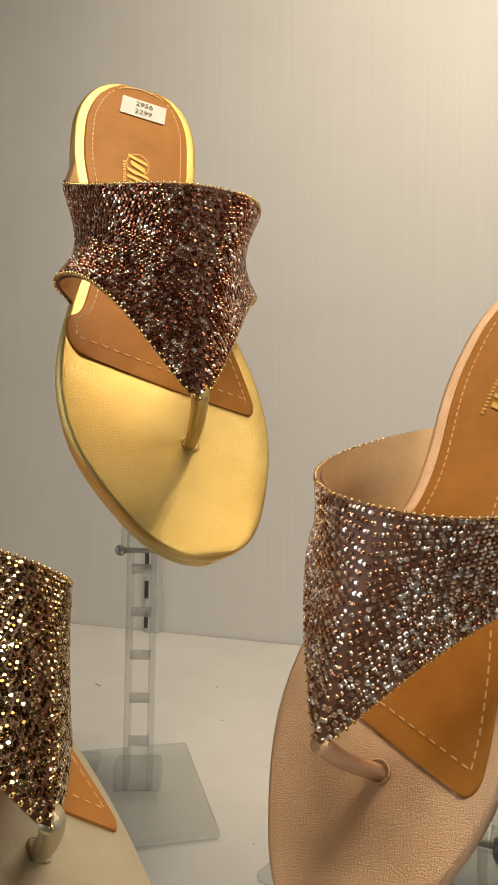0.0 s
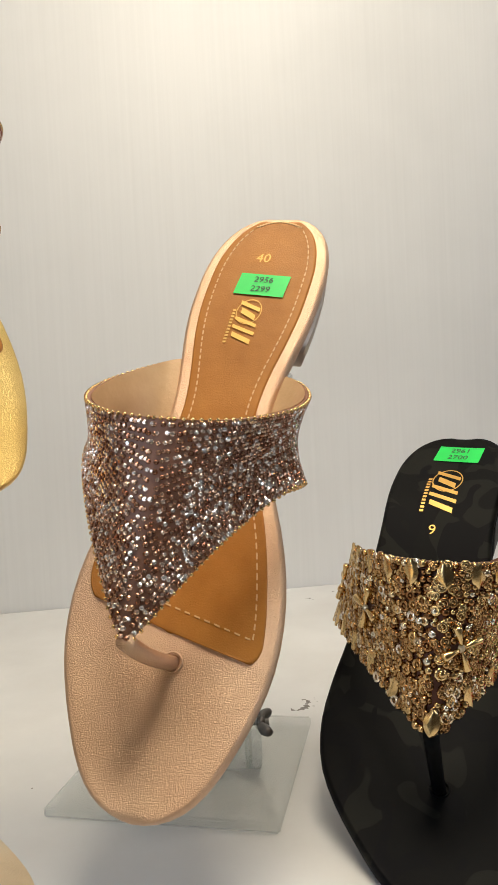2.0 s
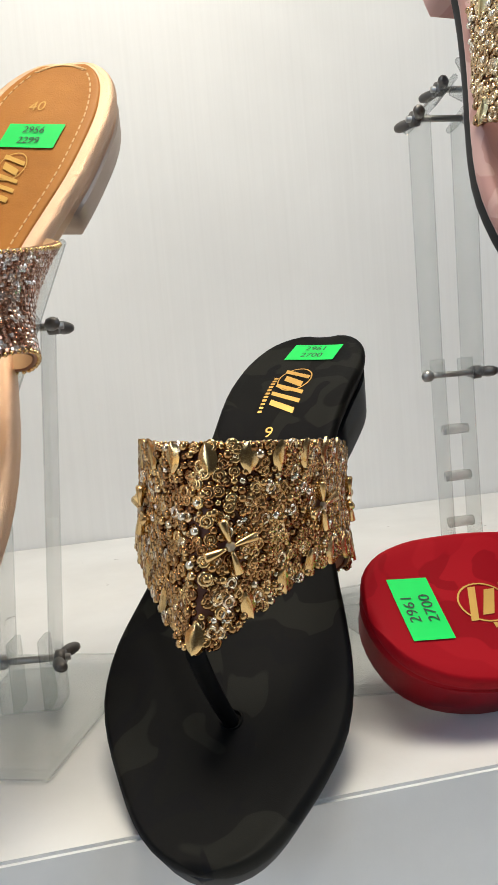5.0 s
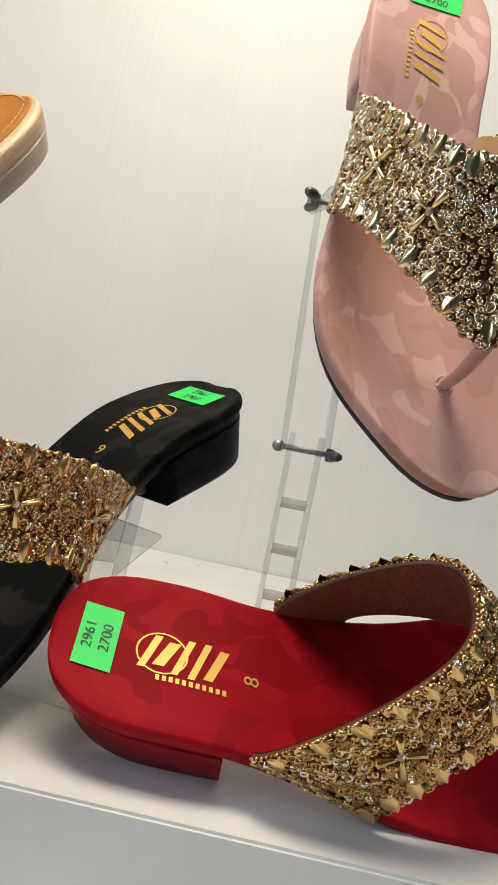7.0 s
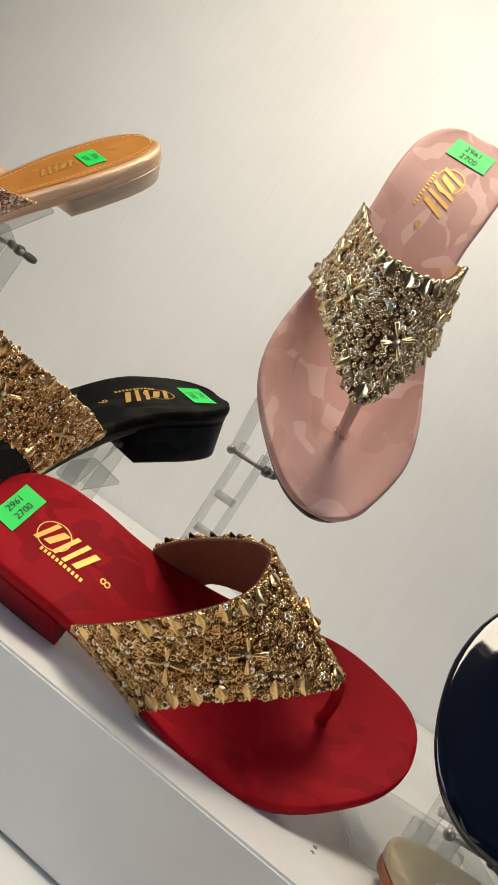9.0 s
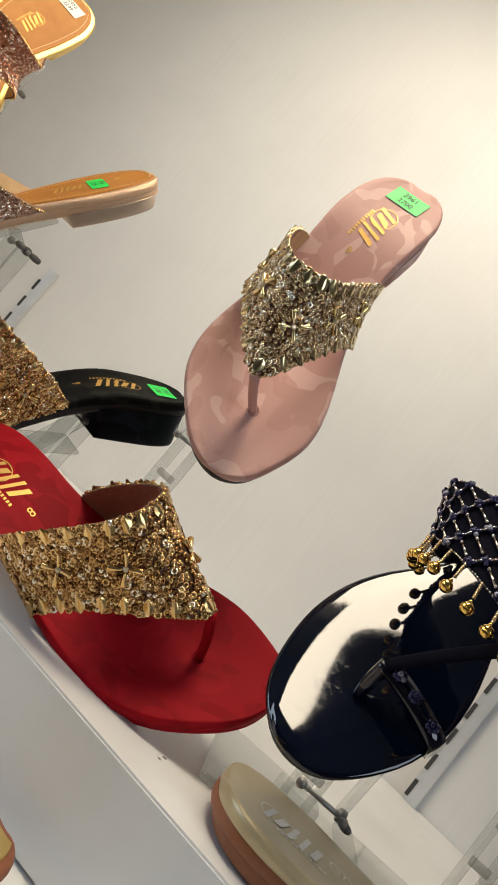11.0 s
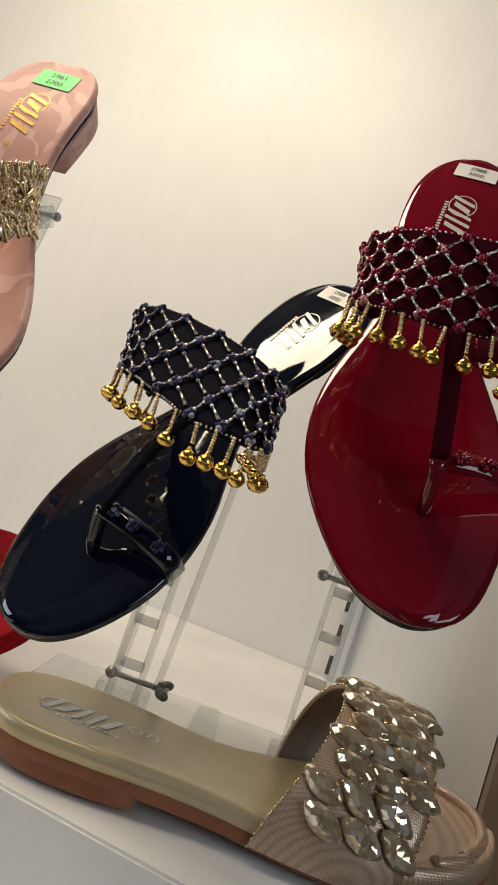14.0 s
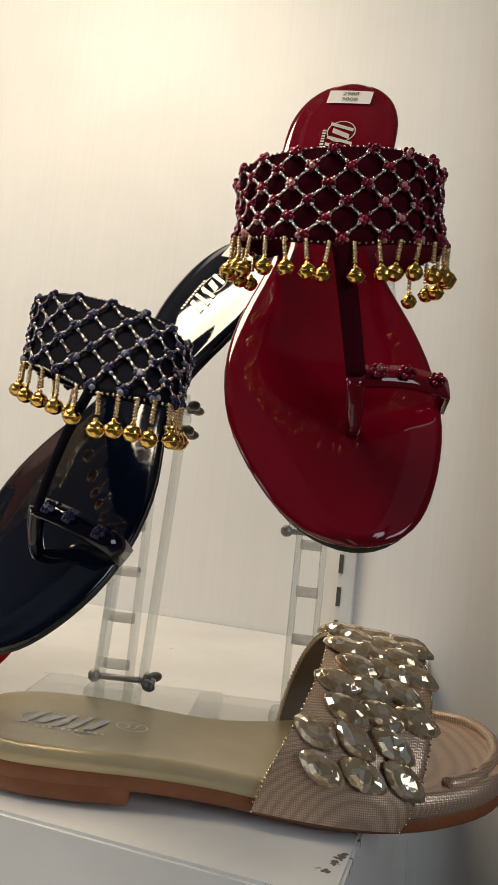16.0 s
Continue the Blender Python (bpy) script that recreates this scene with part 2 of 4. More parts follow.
MAT = {
    "wall": wall_paper(), "shelf": shelf_paint(),
    "ceiling": grained("dull grey ceiling board", (0.17, 0.165, 0.16), (0.23, 0.225, 0.22), 0.7, patch=6),
    "brown_board": grained("dark brown board", (0.15, 0.10, 0.065), (0.21, 0.145, 0.095), 0.5, patch=8),
    # unseen room round the display, tinted so its bounce warms the shelf front
    "room": grained("shop wall", (0.17, 0.145, 0.12), (0.23, 0.195, 0.16), 0.7, patch=4),
    "floor": grained("shop floor", (0.18, 0.145, 0.11), (0.24, 0.195, 0.15), 0.4, patch=6),
    "gold": grained("gold metallic leather", (0.68, 0.48, 0.15), (0.80, 0.60, 0.22), 0.34, 0.84, 1500, 0.0005, 30, 0.55),
    "silver": grained("champagne silver leather", (0.60, 0.53, 0.37), (0.74, 0.67, 0.49), 0.40, 0.7, 1500, 0.0005, 30, 0.5),
    "rose": grained("rose gold metallic leather", (0.67, 0.44, 0.275), (0.80, 0.56, 0.365), 0.38, 0.72, 1900, 0.0006, 30, 0.75),
    "rose_heel": grained("dull rose gold heel", (0.50, 0.39, 0.30), (0.60, 0.47, 0.37), 0.42, 0.5, 900, 0.0002, 30, 0.3),
    "tan": grained("tan insole leather", (0.38, 0.150, 0.024), (0.50, 0.215, 0.042), 0.42, 0.0, 1400, 0.0003, 45, 0.5, spec=0.16),
    "tan_lining": grained("beige lining leather", (0.52, 0.33, 0.16), (0.62, 0.42, 0.22), 0.5, 0.1, 500, 0.0005, 45, 0.4),
    "thread": plain("tan thread", (0.74, 0.48, 0.20), 0.6),
    "black": camo("black camo velvet", (0.004, 0.004, 0.004), (0.012, 0.012, 0.010), (0.003, 0.003, 0.004), 0.62, 0.0),
    "black_heel": camo("black camo heel cover", (0.006, 0.009, 0.013), (0.010, 0.014, 0.022), (0.004, 0.005, 0.008), 0.42, 0.0),
    "red": camo("red camo velvet", (0.30, 0.003, 0.009), (0.33, 0.005, 0.011), (0.25, 0.002, 0.007), 0.6, 0.0),
    "red_heel": camo("red camo heel cover", (0.27, 0.003, 0.009), (0.36, 0.020, 0.026), (0.21, 0.002, 0.006), 0.34, 0.0),
    "pink": camo("pink camo velvet", (0.54, 0.30, 0.255), (0.63, 0.395, 0.34), (0.50, 0.27, 0.225), 0.55, 0.2),
    "brown_lining": grained("brown crinkled lining", (0.20, 0.085, 0.05), (0.28, 0.13, 0.08), 0.4, 0.1, 220, 0.002, 40, 0.6),
    "black_sole": plain("black rubber sole", (0.012, 0.011, 0.011), 0.55),
    "brown_sole": grained("brown moulded sole", (0.20, 0.065, 0.025), (0.28, 0.10, 0.04), 0.45, 0, 700, 0.0003, 60),
    "navy": grained("navy patent", (0.0015, 0.0025, 0.008), (0.002, 0.004, 0.012), 0.05, 0, 70, 0.0016, 30, 0.10, 0.03, 1.0),
    "maroon": grained("maroon patent", (0.125, 0.0012, 0.008), (0.155, 0.002, 0.011), 0.05, 0, 70, 0.0016, 30, 0.10, 0.03, 1.0),
    "navy_cloth": plain("black navy satin", (0.006, 0.006, 0.011), 0.8, 0.0, 0.03),
    "maroon_cloth": plain("dark maroon satin", (0.055, 0.004, 0.010), 0.8, 0.0, 0.03),
    "taupe": grained("taupe gold satin leather", (0.44, 0.36, 0.21), (0.54, 0.45, 0.28), 0.34, 0.3, 1300, 0.0003, 30, 0.3),
    "taupe_lining": plain("grey lining", (0.26, 0.21, 0.17), 0.5),
    "mesh": mesh_fabric(),
    "crystal_a": jewelled("brown rhinestones", [(0.0, (0.16, 0.045, 0.022)), (0.45, (0.38, 0.145, 0.075)), (0.8, (0.56, 0.33, 0.21)), (1.0, (0.96, 0.88, 0.78))], 0.14, 0.9),
    "crystal_b": jewelled("bronze rhinestones", [(0.0, (0.14, 0.075, 0.02)), (0.5, (0.40, 0.27, 0.12)), (1.0, (0.90, 0.78, 0.52))], 0.12),
    "crystal_c": jewelled("rose rhinestones", [(0.0, (0.30, 0.13, 0.07)), (0.45, (0.54, 0.32, 0.21)), (0.78, (0.74, 0.60, 0.50)), (1.0, (0.98, 0.95, 0.92))], 0.17, 0.75),
    "gem_base": plain("brown strap cloth", (0.13, 0.045, 0.023), 0.5),
    "gem_base_rose": plain("rose brown strap cloth", (0.30, 0.14, 0.080), 0.5),
    "gold_bead": jewelled("antique gold beads", [(0.0, (0.25, 0.12, 0.045)), (0.45, (0.52, 0.31, 0.12)), (0.85, (0.74, 0.51, 0.22)), (1.0, (0.9, 0.84, 0.72))], 0.24),
    "pale_bead": jewelled("pale gold beads", [(0.0, (0.36, 0.22, 0.11)), (0.45, (0.66, 0.48, 0.27)), (0.85, (0.88, 0.72, 0.47)), (1.0, (0.95, 0.90, 0.80))], 0.26),
    "gold_leaf": plain("gold leaf charm", (0.82, 0.57, 0.25), 0.24, 1.0),
    "pale_leaf": plain("pale gold leaf charm", (0.84, 0.70, 0.38), 0.24, 1.0),
    "gold_print": plain("gold foil print", (0.66, 0.40, 0.09), 0.5, 0.5),
    "silver_print": plain("silver foil print", (0.62, 0.59, 0.53), 0.5, 0.4),
    "white_print": plain("white foil print", (0.78, 0.75, 0.68), 0.45),
    "dark_steel": plain("blackened steel", (0.16, 0.15, 0.14), 0.45, 0.7),
    "bell": plain("brass bell", (0.86, 0.56, 0.14), 0.16, 1.0),
    "bugle": jewelled("silver lined bugle beads", [(0.0, (0.30, 0.24, 0.22)), (1.0, (0.66, 0.58, 0.53))], 0.18),
    "navy_bead": jewelled("navy glass beads", [(0.0, (0.012, 0.012, 0.04)), (0.75, (0.045, 0.042, 0.11)), (1.0, (0.42, 0.40, 0.46))], 0.08, 0.6),
    "red_bead": jewelled("red glass beads", [(0.0, (0.10, 0.006, 0.02)), (0.8, (0.32, 0.02, 0.05)), (1.0, (0.6, 0.30, 0.30))], 0.08, 0.6),
    "cut_crystal": cut_crystal(),
    "champagne": jewelled("champagne crystal", [(0.0, (0.50, 0.38, 0.22)), (0.6, (0.70, 0.58, 0.40)), (1.0, (0.94, 0.88, 0.76))], 0.09, 0.5),
    "green_label": plain("bright green paper", (0.03, 0.78, 0.10), 0.5),
    "white_label": plain("white paper", (0.80, 0.76, 0.70), 0.5),
    "ink": plain("dark ink", (0.03, 0.05, 0.04), 0.6),
    "acrylic": acrylic("clear acrylic", (0.94, 0.95, 0.945), 0.10),
    "frosted": acrylic("frosted acrylic", (0.92, 0.92, 0.90), 0.45),
    "rung": acrylic("milky plastic", (0.97, 0.97, 0.95), 0.42),
    "steel": plain("dull zinc steel", (0.46, 0.45, 0.43), 0.42, 0.7),
    "standard": plain("pale metal upright", (0.66, 0.68, 0.70), 0.4, 0.3),
    "slot": plain("dark slot", (0.05, 0.05, 0.05), 0.8),
}


# ---- mesh helpers ----
def mesh_of(name, verts, faces, mat, smooth=True):
    me = bpy.data.meshes.new(name)
    me.from_pydata([tuple(v) for v in verts], [], faces)
    me.materials.append(mat)
    if smooth:
        me.polygons.foreach_set("use_smooth", [True] * len(me.polygons))
    me.update()
    return me


def part_mesh(name, me, parent, label=""):
    ob = new(name, me)
    ob.parent = parent
    return tagged(ob, label)


class Bag:
    """Collects the vertices and faces of one mesh."""

    def __init__(self):
        self.v, self.f = [], []

    def add(self, verts, faces):
        n = len(self.v)
        self.v += [Vector(p) for p in verts]
        self.f += [tuple(i + n for i in f) for f in faces]
        return self

    def grid(self, rows, close=False, caps=False):
        nr, nc = len(rows), len(rows[0])
        fs = []
        for i in range(nr - 1):
            for j in range(nc - (0 if close else 1)):
                k = (j + 1) % nc
                fs.append((i * nc + j, i * nc + k, (i + 1) * nc + k, (i + 1) * nc + j))
        if caps:
            fs += [tuple(reversed(range(nc))), tuple((nr - 1) * nc + j for j in range(nc))]
        return self.add([p for r in rows for p in r], fs)

    def tube(self, path, radius, sides=8):
        rows = []
        path = [Vector(p) for p in path]
        side = None
        for i, p in enumerate(path):
            d = (path[min(i + 1, len(path) - 1)] - path[max(i - 1, 0)]).normalized()
            side = d.orthogonal().normalized() if side is None else (side - d * side.dot(d)).normalized()
            up = d.cross(side)
            r = radius(i / (len(path) - 1)) if callable(radius) else radius
            rows.append([p + side * (r * math.cos(a)) + up * (r * math.sin(a)) for a in (2 * math.pi * k / sides for k in range(sides))])
        return self.grid(rows, True, True)

    def box(self, m, sx, sy, sz, bevel=0.0):
        bm = bmesh.new()
        bmesh.ops.create_cube(bm, size=1)
        bmesh.ops.scale(bm, vec=(sx, sy, sz), verts=bm.verts)
        if bevel:
            bmesh.ops.bevel(bm, geom=bm.edges[:], offset=bevel, segments=2, affect="EDGES")
        bm.verts.index_update()
        self.add([m @ v.co for v in bm.verts], [tuple(v.index for v in f.verts) for f in bm.faces])
        bm.free()
        return self

    def ball(self, m, r, seg=8, rings=5, squash=1.0):
        rows = []
        for i in range(1, rings):
            a = math.pi * i / rings
            rows.append([m @ Vector((r * math.sin(a) * math.cos(b), r * math.sin(a) * math.sin(b), squash * r * math.cos(a))) for b in (2 * math.pi * k / seg for k in range(seg))])
        return self.grid(rows, True, True)

    def mesh(self, name, mat, smooth=True):
        return mesh_of(name, self.v, self.f, mat, smooth)


def part(name, bag, mat, parent, label="", smooth=True):
    return part_mesh(name, bag.mesh(name, MAT[mat], smooth), parent, label)


def thing(name, m, label, category, group="", kind=""):
    ob = new(name)
    ob.empty_display_size = 0.02
    ob.matrix_world = m
    return tagged(ob, label, category, group, kind)


def structure(name, bag, mat, label, smooth=False):
    return tagged(new(name, bag.mesh(name, MAT[mat], smooth)), label, name.split("_")[0], "", "structure")


# ---- the setting ----
def slab(x0, x1, y0, y1, z0, z1, bevel=0.0):
    return Bag().box(Matrix.Translation(((x0 + x1) / 2, (y0 + y1) / 2, (z0 + z1) / 2)), x1 - x0, y1 - y0, z1 - z0, bevel)


BACK, FRONT, END = 0.692, 0.230, 0.568
structure("wall_north", slab(-1.0, 0.641, BACK + 0.001, BACK + 0.03, 0.0, SH + 1.1), "wall", "pale laminated back wall of the display")
structure("wall_west", slab(-1.02, -1.0, -0.1, BACK, 0.0, SH + 1.1), "wall", "pale laminated side wall of the display")
structure("wall_east", slab(0.642, 0.94, 0.645, BACK + 0.03, 0.0, SH + 1.1), "brown_board", "dark brown board beside the display")
structure("ceiling", slab(-1.02, 0.94, -0.2, BACK + 0.03, SH + 1.0, SH + 1.02), "ceiling", "dull grey ceiling board over the display")
structure("shelf_upper", slab(-0.998, END, FRONT, BACK, SH - 0.064, SH, 0.0012), "shelf", "white painted display step with scuffed front edge")
structure("shelf_lower", slab(-0.998, END - 0.004, -0.06, BACK, SH - 0.10, SH - 0.066, 0.0012), "shelf", "white painted lower display shelf")
structure("plinth", slab(-0.998, END - 0.006, -0.02, BACK, 0.0, SH - 0.102), "shelf", "white painted base below the display")
structure("floor", slab(-1.9, 2.4, -3, 1.5, -0.05, 0.0), "floor", "unseen dull shop floor, tinted for its warm bounce")
structure("wall_south", slab(-1.9, 2.4, -3.05, -3, 0, 2.8), "room", "unseen shop wall opposite the display, tinted for its warm bounce")
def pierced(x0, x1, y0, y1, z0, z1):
    """An unseen side wall of the shop, with an opening added for the side lamp."""
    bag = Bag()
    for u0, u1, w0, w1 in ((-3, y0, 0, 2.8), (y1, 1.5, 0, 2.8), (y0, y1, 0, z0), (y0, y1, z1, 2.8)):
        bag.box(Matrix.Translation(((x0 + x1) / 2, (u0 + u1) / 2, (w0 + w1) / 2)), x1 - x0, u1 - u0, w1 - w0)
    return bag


# openings made up so that the added side lamps stand in the walls
structure("wall_room_west", pierced(-1.90, -1.80, -1.35, -0.15, SH + 0.3, SH + 1.5), "room", "unseen grey shop side wall with an opening added for a lamp")
structure("wall_room_east", pierced(2.30, 2.40, -1.35, -0.15, SH + 0.3, SH + 1.5), "room", "unseen grey shop side wall with an opening added for a lamp")
lamp = thing("ceiling_light", pose(LAMP[0], LAMP[1], SH + 0.94), "wide ceiling panel light with a pale metal housing", "ceiling light")
part("housing", slab(-0.24, 0.24, -0.18, 0.18, 0.004, 0.058, 0.003), "standard", lamp, "", False)
structure("ceiling_room", slab(-1.9, 2.4, -3.05, 1.5, 2.8, 2.85), "ceiling", "white shop ceiling")


def wall_standard(x):
    ob = thing("wall_upright", pose(x, BACK - 0.005, SH), "slotted pale metal shelf upright fixed to the wall", "shelf upright", "wall uprights")
    part("rail", slab(-0.008, 0.008, -0.004, 0.005, 0.0, 0.20, 0.0008), "standard", ob, "", False)
    slots = Bag()
    for i in range(6):
        slots.box(pose(-0.0062, -0.0045, 0.014 + i * 0.031), 0.004, 0.001, 0.018)
    tagged(part("slot_row", slots, "slot", ob, "dark slots", False), kind="stuff")


wall_standard(-0.294)
wall_standard(0.487)

# ---- sandals ----
WIDTHS = [(0, 0), (.005, .0098), (.02, .0182), (.06, .0260), (.12, .0300), (.22, .0300), (.35, .0275), (.45, .0285), (.55, .0335), (.65, .0390), (.72, .0412), (.8, .0402), (.88, .0350), (.94, .0278), (.98, .0176), (1, 0)]
_phi = np.linspace(0, math.pi, 241)
_tab = np.interp(_phi, [math.acos(1 - 2 * s) for s, _ in WIDTHS], [w for _, w in WIDTHS])
for _ in range(3):
    _tab[1:-1] = np.convolve(_tab, np.ones(9) / 9, "same")[1:-1] * (np.arange(1, 240) > 6) * (np.arange(1, 240) < 234) + _tab[1:-1] * ((np.arange(1, 240) <= 6) | (np.arange(1, 240) >= 234))


def smooth01(u):
    u = min(1.0, max(0.0, u))
    return u * u * (3 - 2 * u)


class Last:
    """The shape of one sandal: heel at the origin, toe along +y, its own left side +x, the ground at z = 0."""

    def __init__(self, length, heel_width, ball_width, toe_shift, post_x, bulge, rise, tip_rise, lean, heel_rise, arch, waist, toe, bow, drop, heel, thick):
        self.L, self.wh, self.wb, self.k, self.px, self.h, self.t = length, heel_width, ball_width, toe_shift, post_x, heel + heel_rise, thick
        self.waist, self.toe, self.bow, self.drop, self.cup = waist, toe, bow, drop, 0.0018
        self.bulge, self.rise, self.tip_rise, self.lean, self.arch = bulge, rise, tip_rise, lean, arch
        self.tucked, self.foot = True, 0.005

    def half(self, s):
        m = min(1.0, max(0.0, (s - 0.3) / 0.3))
        return float(np.interp(math.acos(max(-1, min(1, 1 - 2 * s))), _phi, _tab)) * (self.wh * (1 - m) + self.wb * m + self.waist * math.exp(-((s - 0.44) / 0.13) ** 2) + self.toe * math.exp(-((min(s, 0.95) - 0.95) / 0.10) ** 2))

    def mid(self, s):
        return self.k * max(0.0, (s - 0.4) / 0.6) ** 1.5 + self.bow * math.sin(math.pi * min(1.0, max(0.0, s)))

    def top(self, s):
        return self.t + self.h * smooth01((0.66 - s) / 0.48) + 0.006 * max(0.0, (s - 0.75) / 0.25) ** 2

    def at(self, x, y, up=0.0):
        """A point x across, y along, on the footbed."""
        s = min(1.0, max(0.0, y / self.L))
        u = (x - self.mid(s)) / max(0.004, self.half(s))
        return Vector((x, y, self.top(s) + self.cup * min(1.0, self.half(s) / 0.025) * min(1.0, abs(u)) ** 3 + up))

    def loft(self, inset, above, below, s0=0.0, s1=1.0, roll=0.0025, n=44, end=None):
        """A layer that follows the footbed, from `above` to `below` its surface, with rolled edges."""
        rows = []
        for i in range(n + 1):
            s = s0 + (s1 - s0) * (0.5 - 0.5 * math.cos(math.pi * i / n))
            w = max(0.0006, self.half(s) - inset)
            if end:
                w = max(0.0006, w * end(s))
            r = min(roll, w * 0.8)
            z0, c = self.top(s), self.mid(s)
            cup = self.cup * min(1.0, w / 0.025)
            y = s * self.L
            zm, hh = z0 + (above + cup - below) / 2, (above + cup + below) / 2
            near = min(s - s0, s1 - s) * self.L / roll
            hh *= 1.0 if near > 1 else math.sqrt(max(0.04, 1 - (1 - near) ** 2))
            pts = []
            for j in range(13):
                u = -1 + j / 6
                pts.append((c + u * (w - r), y, zm + hh + cup * (abs(u) ** 3 - 1)))
            for a in (75, 60, 45, 30, 15, 0, -30, -60, -90):
                pts.append((c + w - r + r * math.cos(radians(a)), y, zm + hh * math.sin(radians(a))))
            for a in (-90, -60, -30, 0, 15, 30, 45, 60, 75):
                pts.append((c - w + r - r * math.cos(radians(a)), y, zm + hh * math.sin(radians(a))))
            rows.append(pts)
        return Bag().grid(rows, True, True)

    def heel_block(self, s1=0.27, shrink=0.90, step=0.0):
        ring = []
        for i in range(15):
            s = s1 * (1 - math.sin(math.pi / 2 * i / 14))
            ring.append((s, 1))
        ring += [(s, -1) for s, _ in reversed(ring[:-1])]
        rows = []
        for f in (0.0, 0.03, 0.5, 0.93, 1.0):
            k = 0.965 - (0.965 - shrink) * f - (0.02 if f == 1.0 else 0)
            row = []
            for s, side in ring:
                zt = self.top(s) - self.t * 0.85
                ss = s1 - (s1 - s) * (1 - 0.05 * f)
                row.append((self.mid(s) + side * self.half(s) * k, ss * self.L + 0.002, zt * (1 - f) - self.drop * f))
            rows.append(row)
        return Bag().grid(rows, True, True)


def drape(last, bag, up):
    """Lays a flat drawing in x, y on the footbed."""
    for v in bag.v:
        p = last.at(v.x + last.mid(v.y / last.L), v.y, up + v.z)
        v.x, v.y, v.z = p
    return bag


def sheet(x0, x1, y0, y1, n=6):
    rows = [[(x0 + (x1 - x0) * i / n, y0 + (y1 - y0) * j / n, 0) for i in range(n + 1)] for j in range(n + 1)]
    return Bag().grid(rows)


def lettering(text, size, x, y, turn, last, up, squash=1.0):
    """Words from the built-in font, laid on the footbed, centred at x, y; turn in degrees."""
    cu = bpy.data.curves.new("letters", "FONT")
    cu.body, cu.size, cu.align_x, cu.align_y = text, size, "CENTER", "CENTER"
    cu.resolution_u = 3
    ob = bpy.data.objects.new("letters", cu)
    scene.collection.objects.link(ob)
    me = bpy.data.meshes.new_from_object(ob.evaluated_get(bpy.context.evaluated_depsgraph_get()))
    m = pose(x, y, 0, 0, 0, turn) @ Matrix.Diagonal((squash, 1, 1, 1))
    bag = Bag().add([m @ v.co for v in me.vertices], [tuple(p.vertices) for p in me.polygons])
    bpy.data.objects.remove(ob)
    return drape(last, bag, up)


def logo(last, parent, mat, s, size, up=0.0004):
    """A ring with a row of slanted strokes and a thin line of dashes: a maker's mark without letters."""
    bag = Bag()
    rr = 0.34 * size
    c0 = s * last.L
    for a in range(28):
        b0, b1 = 2 * math.pi * a / 28, 2 * math.pi * (a + 1) / 28
        bag.add([(0.82 * r * math.sin(b), c0 + r * math.cos(b), 0) for b, r in ((b0, rr), (b1, rr), (b1, rr * 0.93), (b0, rr * 0.93))], [(0, 1, 2, 3)])
    for i, (wd, ht) in enumerate(((0.10, 0.46), (0.15, 0.34), (0.09, 0.50), (0.09, 0.52), (0.12, 0.44))):
        y = c0 - rr * 0.45 + i * size * 0.215
        w, hh = wd * size, ht * size / 2
        sk = 0.10 * size
        bag.add([(hh, y - w / 2 - sk, 0), (hh, y + w / 2 - sk, 0), (-hh, y + w / 2 + sk, 0), (-hh, y - w / 2 + sk, 0)], [(0, 1, 2, 3)])
    for i in range(11):
        y = c0 + size * (-0.05 + 0.085 * i)
        bag.add([(0.36 * size, y, 0), (0.36 * size, y + 0.05 * size, 0), (0.29 * size, y + 0.05 * size, 0), (0.29 * size, y, 0)], [(0, 1, 2, 3)])
    part("printed_mark", drape(last, bag, up), mat, parent, "foil printed round mark with slanted strokes", False)


def price_label(last, parent, mat, x, y, wx, wy, lines, turn, colour, up=0.0006):
    m = pose(x, y, 0, 0, 0, turn)
    bag = sheet(-wx / 2, wx / 2, -wy / 2, wy / 2)
    bag.v = [m @ v for v in bag.v]
    lab = part("price_label", drape(last, bag, up), mat, parent, colour + " price sticker with handwritten figures", False)
    for i, text in enumerate(lines):
        off = m @ Vector((0, (0.22 - 0.44 * i) * wy, 0))
        part("handwriting", lettering(text, wy * 0.38, off.x, off.y, turn, last, up + 0.0003), "ink", lab, "", False)


def strap_surface(last, top_side, top_mid, low_side, low_mid, z_top, z_low, point=1.4, spread=0.0025, skew_top=0.0, skew_low=0.0, arc=0.9, crown=0.72, side=0.82):
    """Returns f(u, v): u from -1 to 1 over the foot, v from the edge at the heel to the edge at the toes."""
    z_top, z_low, top_mid = z_top + last.rise, z_low + last.tip_rise, top_mid + last.arch

    def f(u, v):
        th = u * math.pi / 2
        c, sn = max(0.0, math.cos(th)), math.sin(th)
        ts, ls = top_side + skew_top * sn, low_side + skew_low * sn
        st = ts + (top_mid - ts) * c ** arc
        sb = ls + (low_mid - ls) * max(0.0, 1 - abs(u)) ** point
        s = st + (sb - st) * v
        side_s = ts + (ls - ts) * v
        z_t = last.top(ts) - last.foot + (z_top - last.top(ts) + last.foot) * abs(c) ** crown
        z_b = last.top(ls) - last.foot + (z_low - last.top(ls) + last.foot) * abs(c) ** crown
        tuck = abs(u) ** 30 if last.tucked else 0.0
        half = last.half(side_s) + spread * (1 - tuck) - 0.0025 * tuck
        x = last.mid(s) + half * math.copysign(abs(sn) ** side, sn) + last.px * v * max(0.0, 1 - abs(u)) ** 0.8 + last.lean * c + last.bulge * math.sin(2 * th)
        return Vector((x, s * last.L, z_t + (z_b - z_t) * v))
    return f


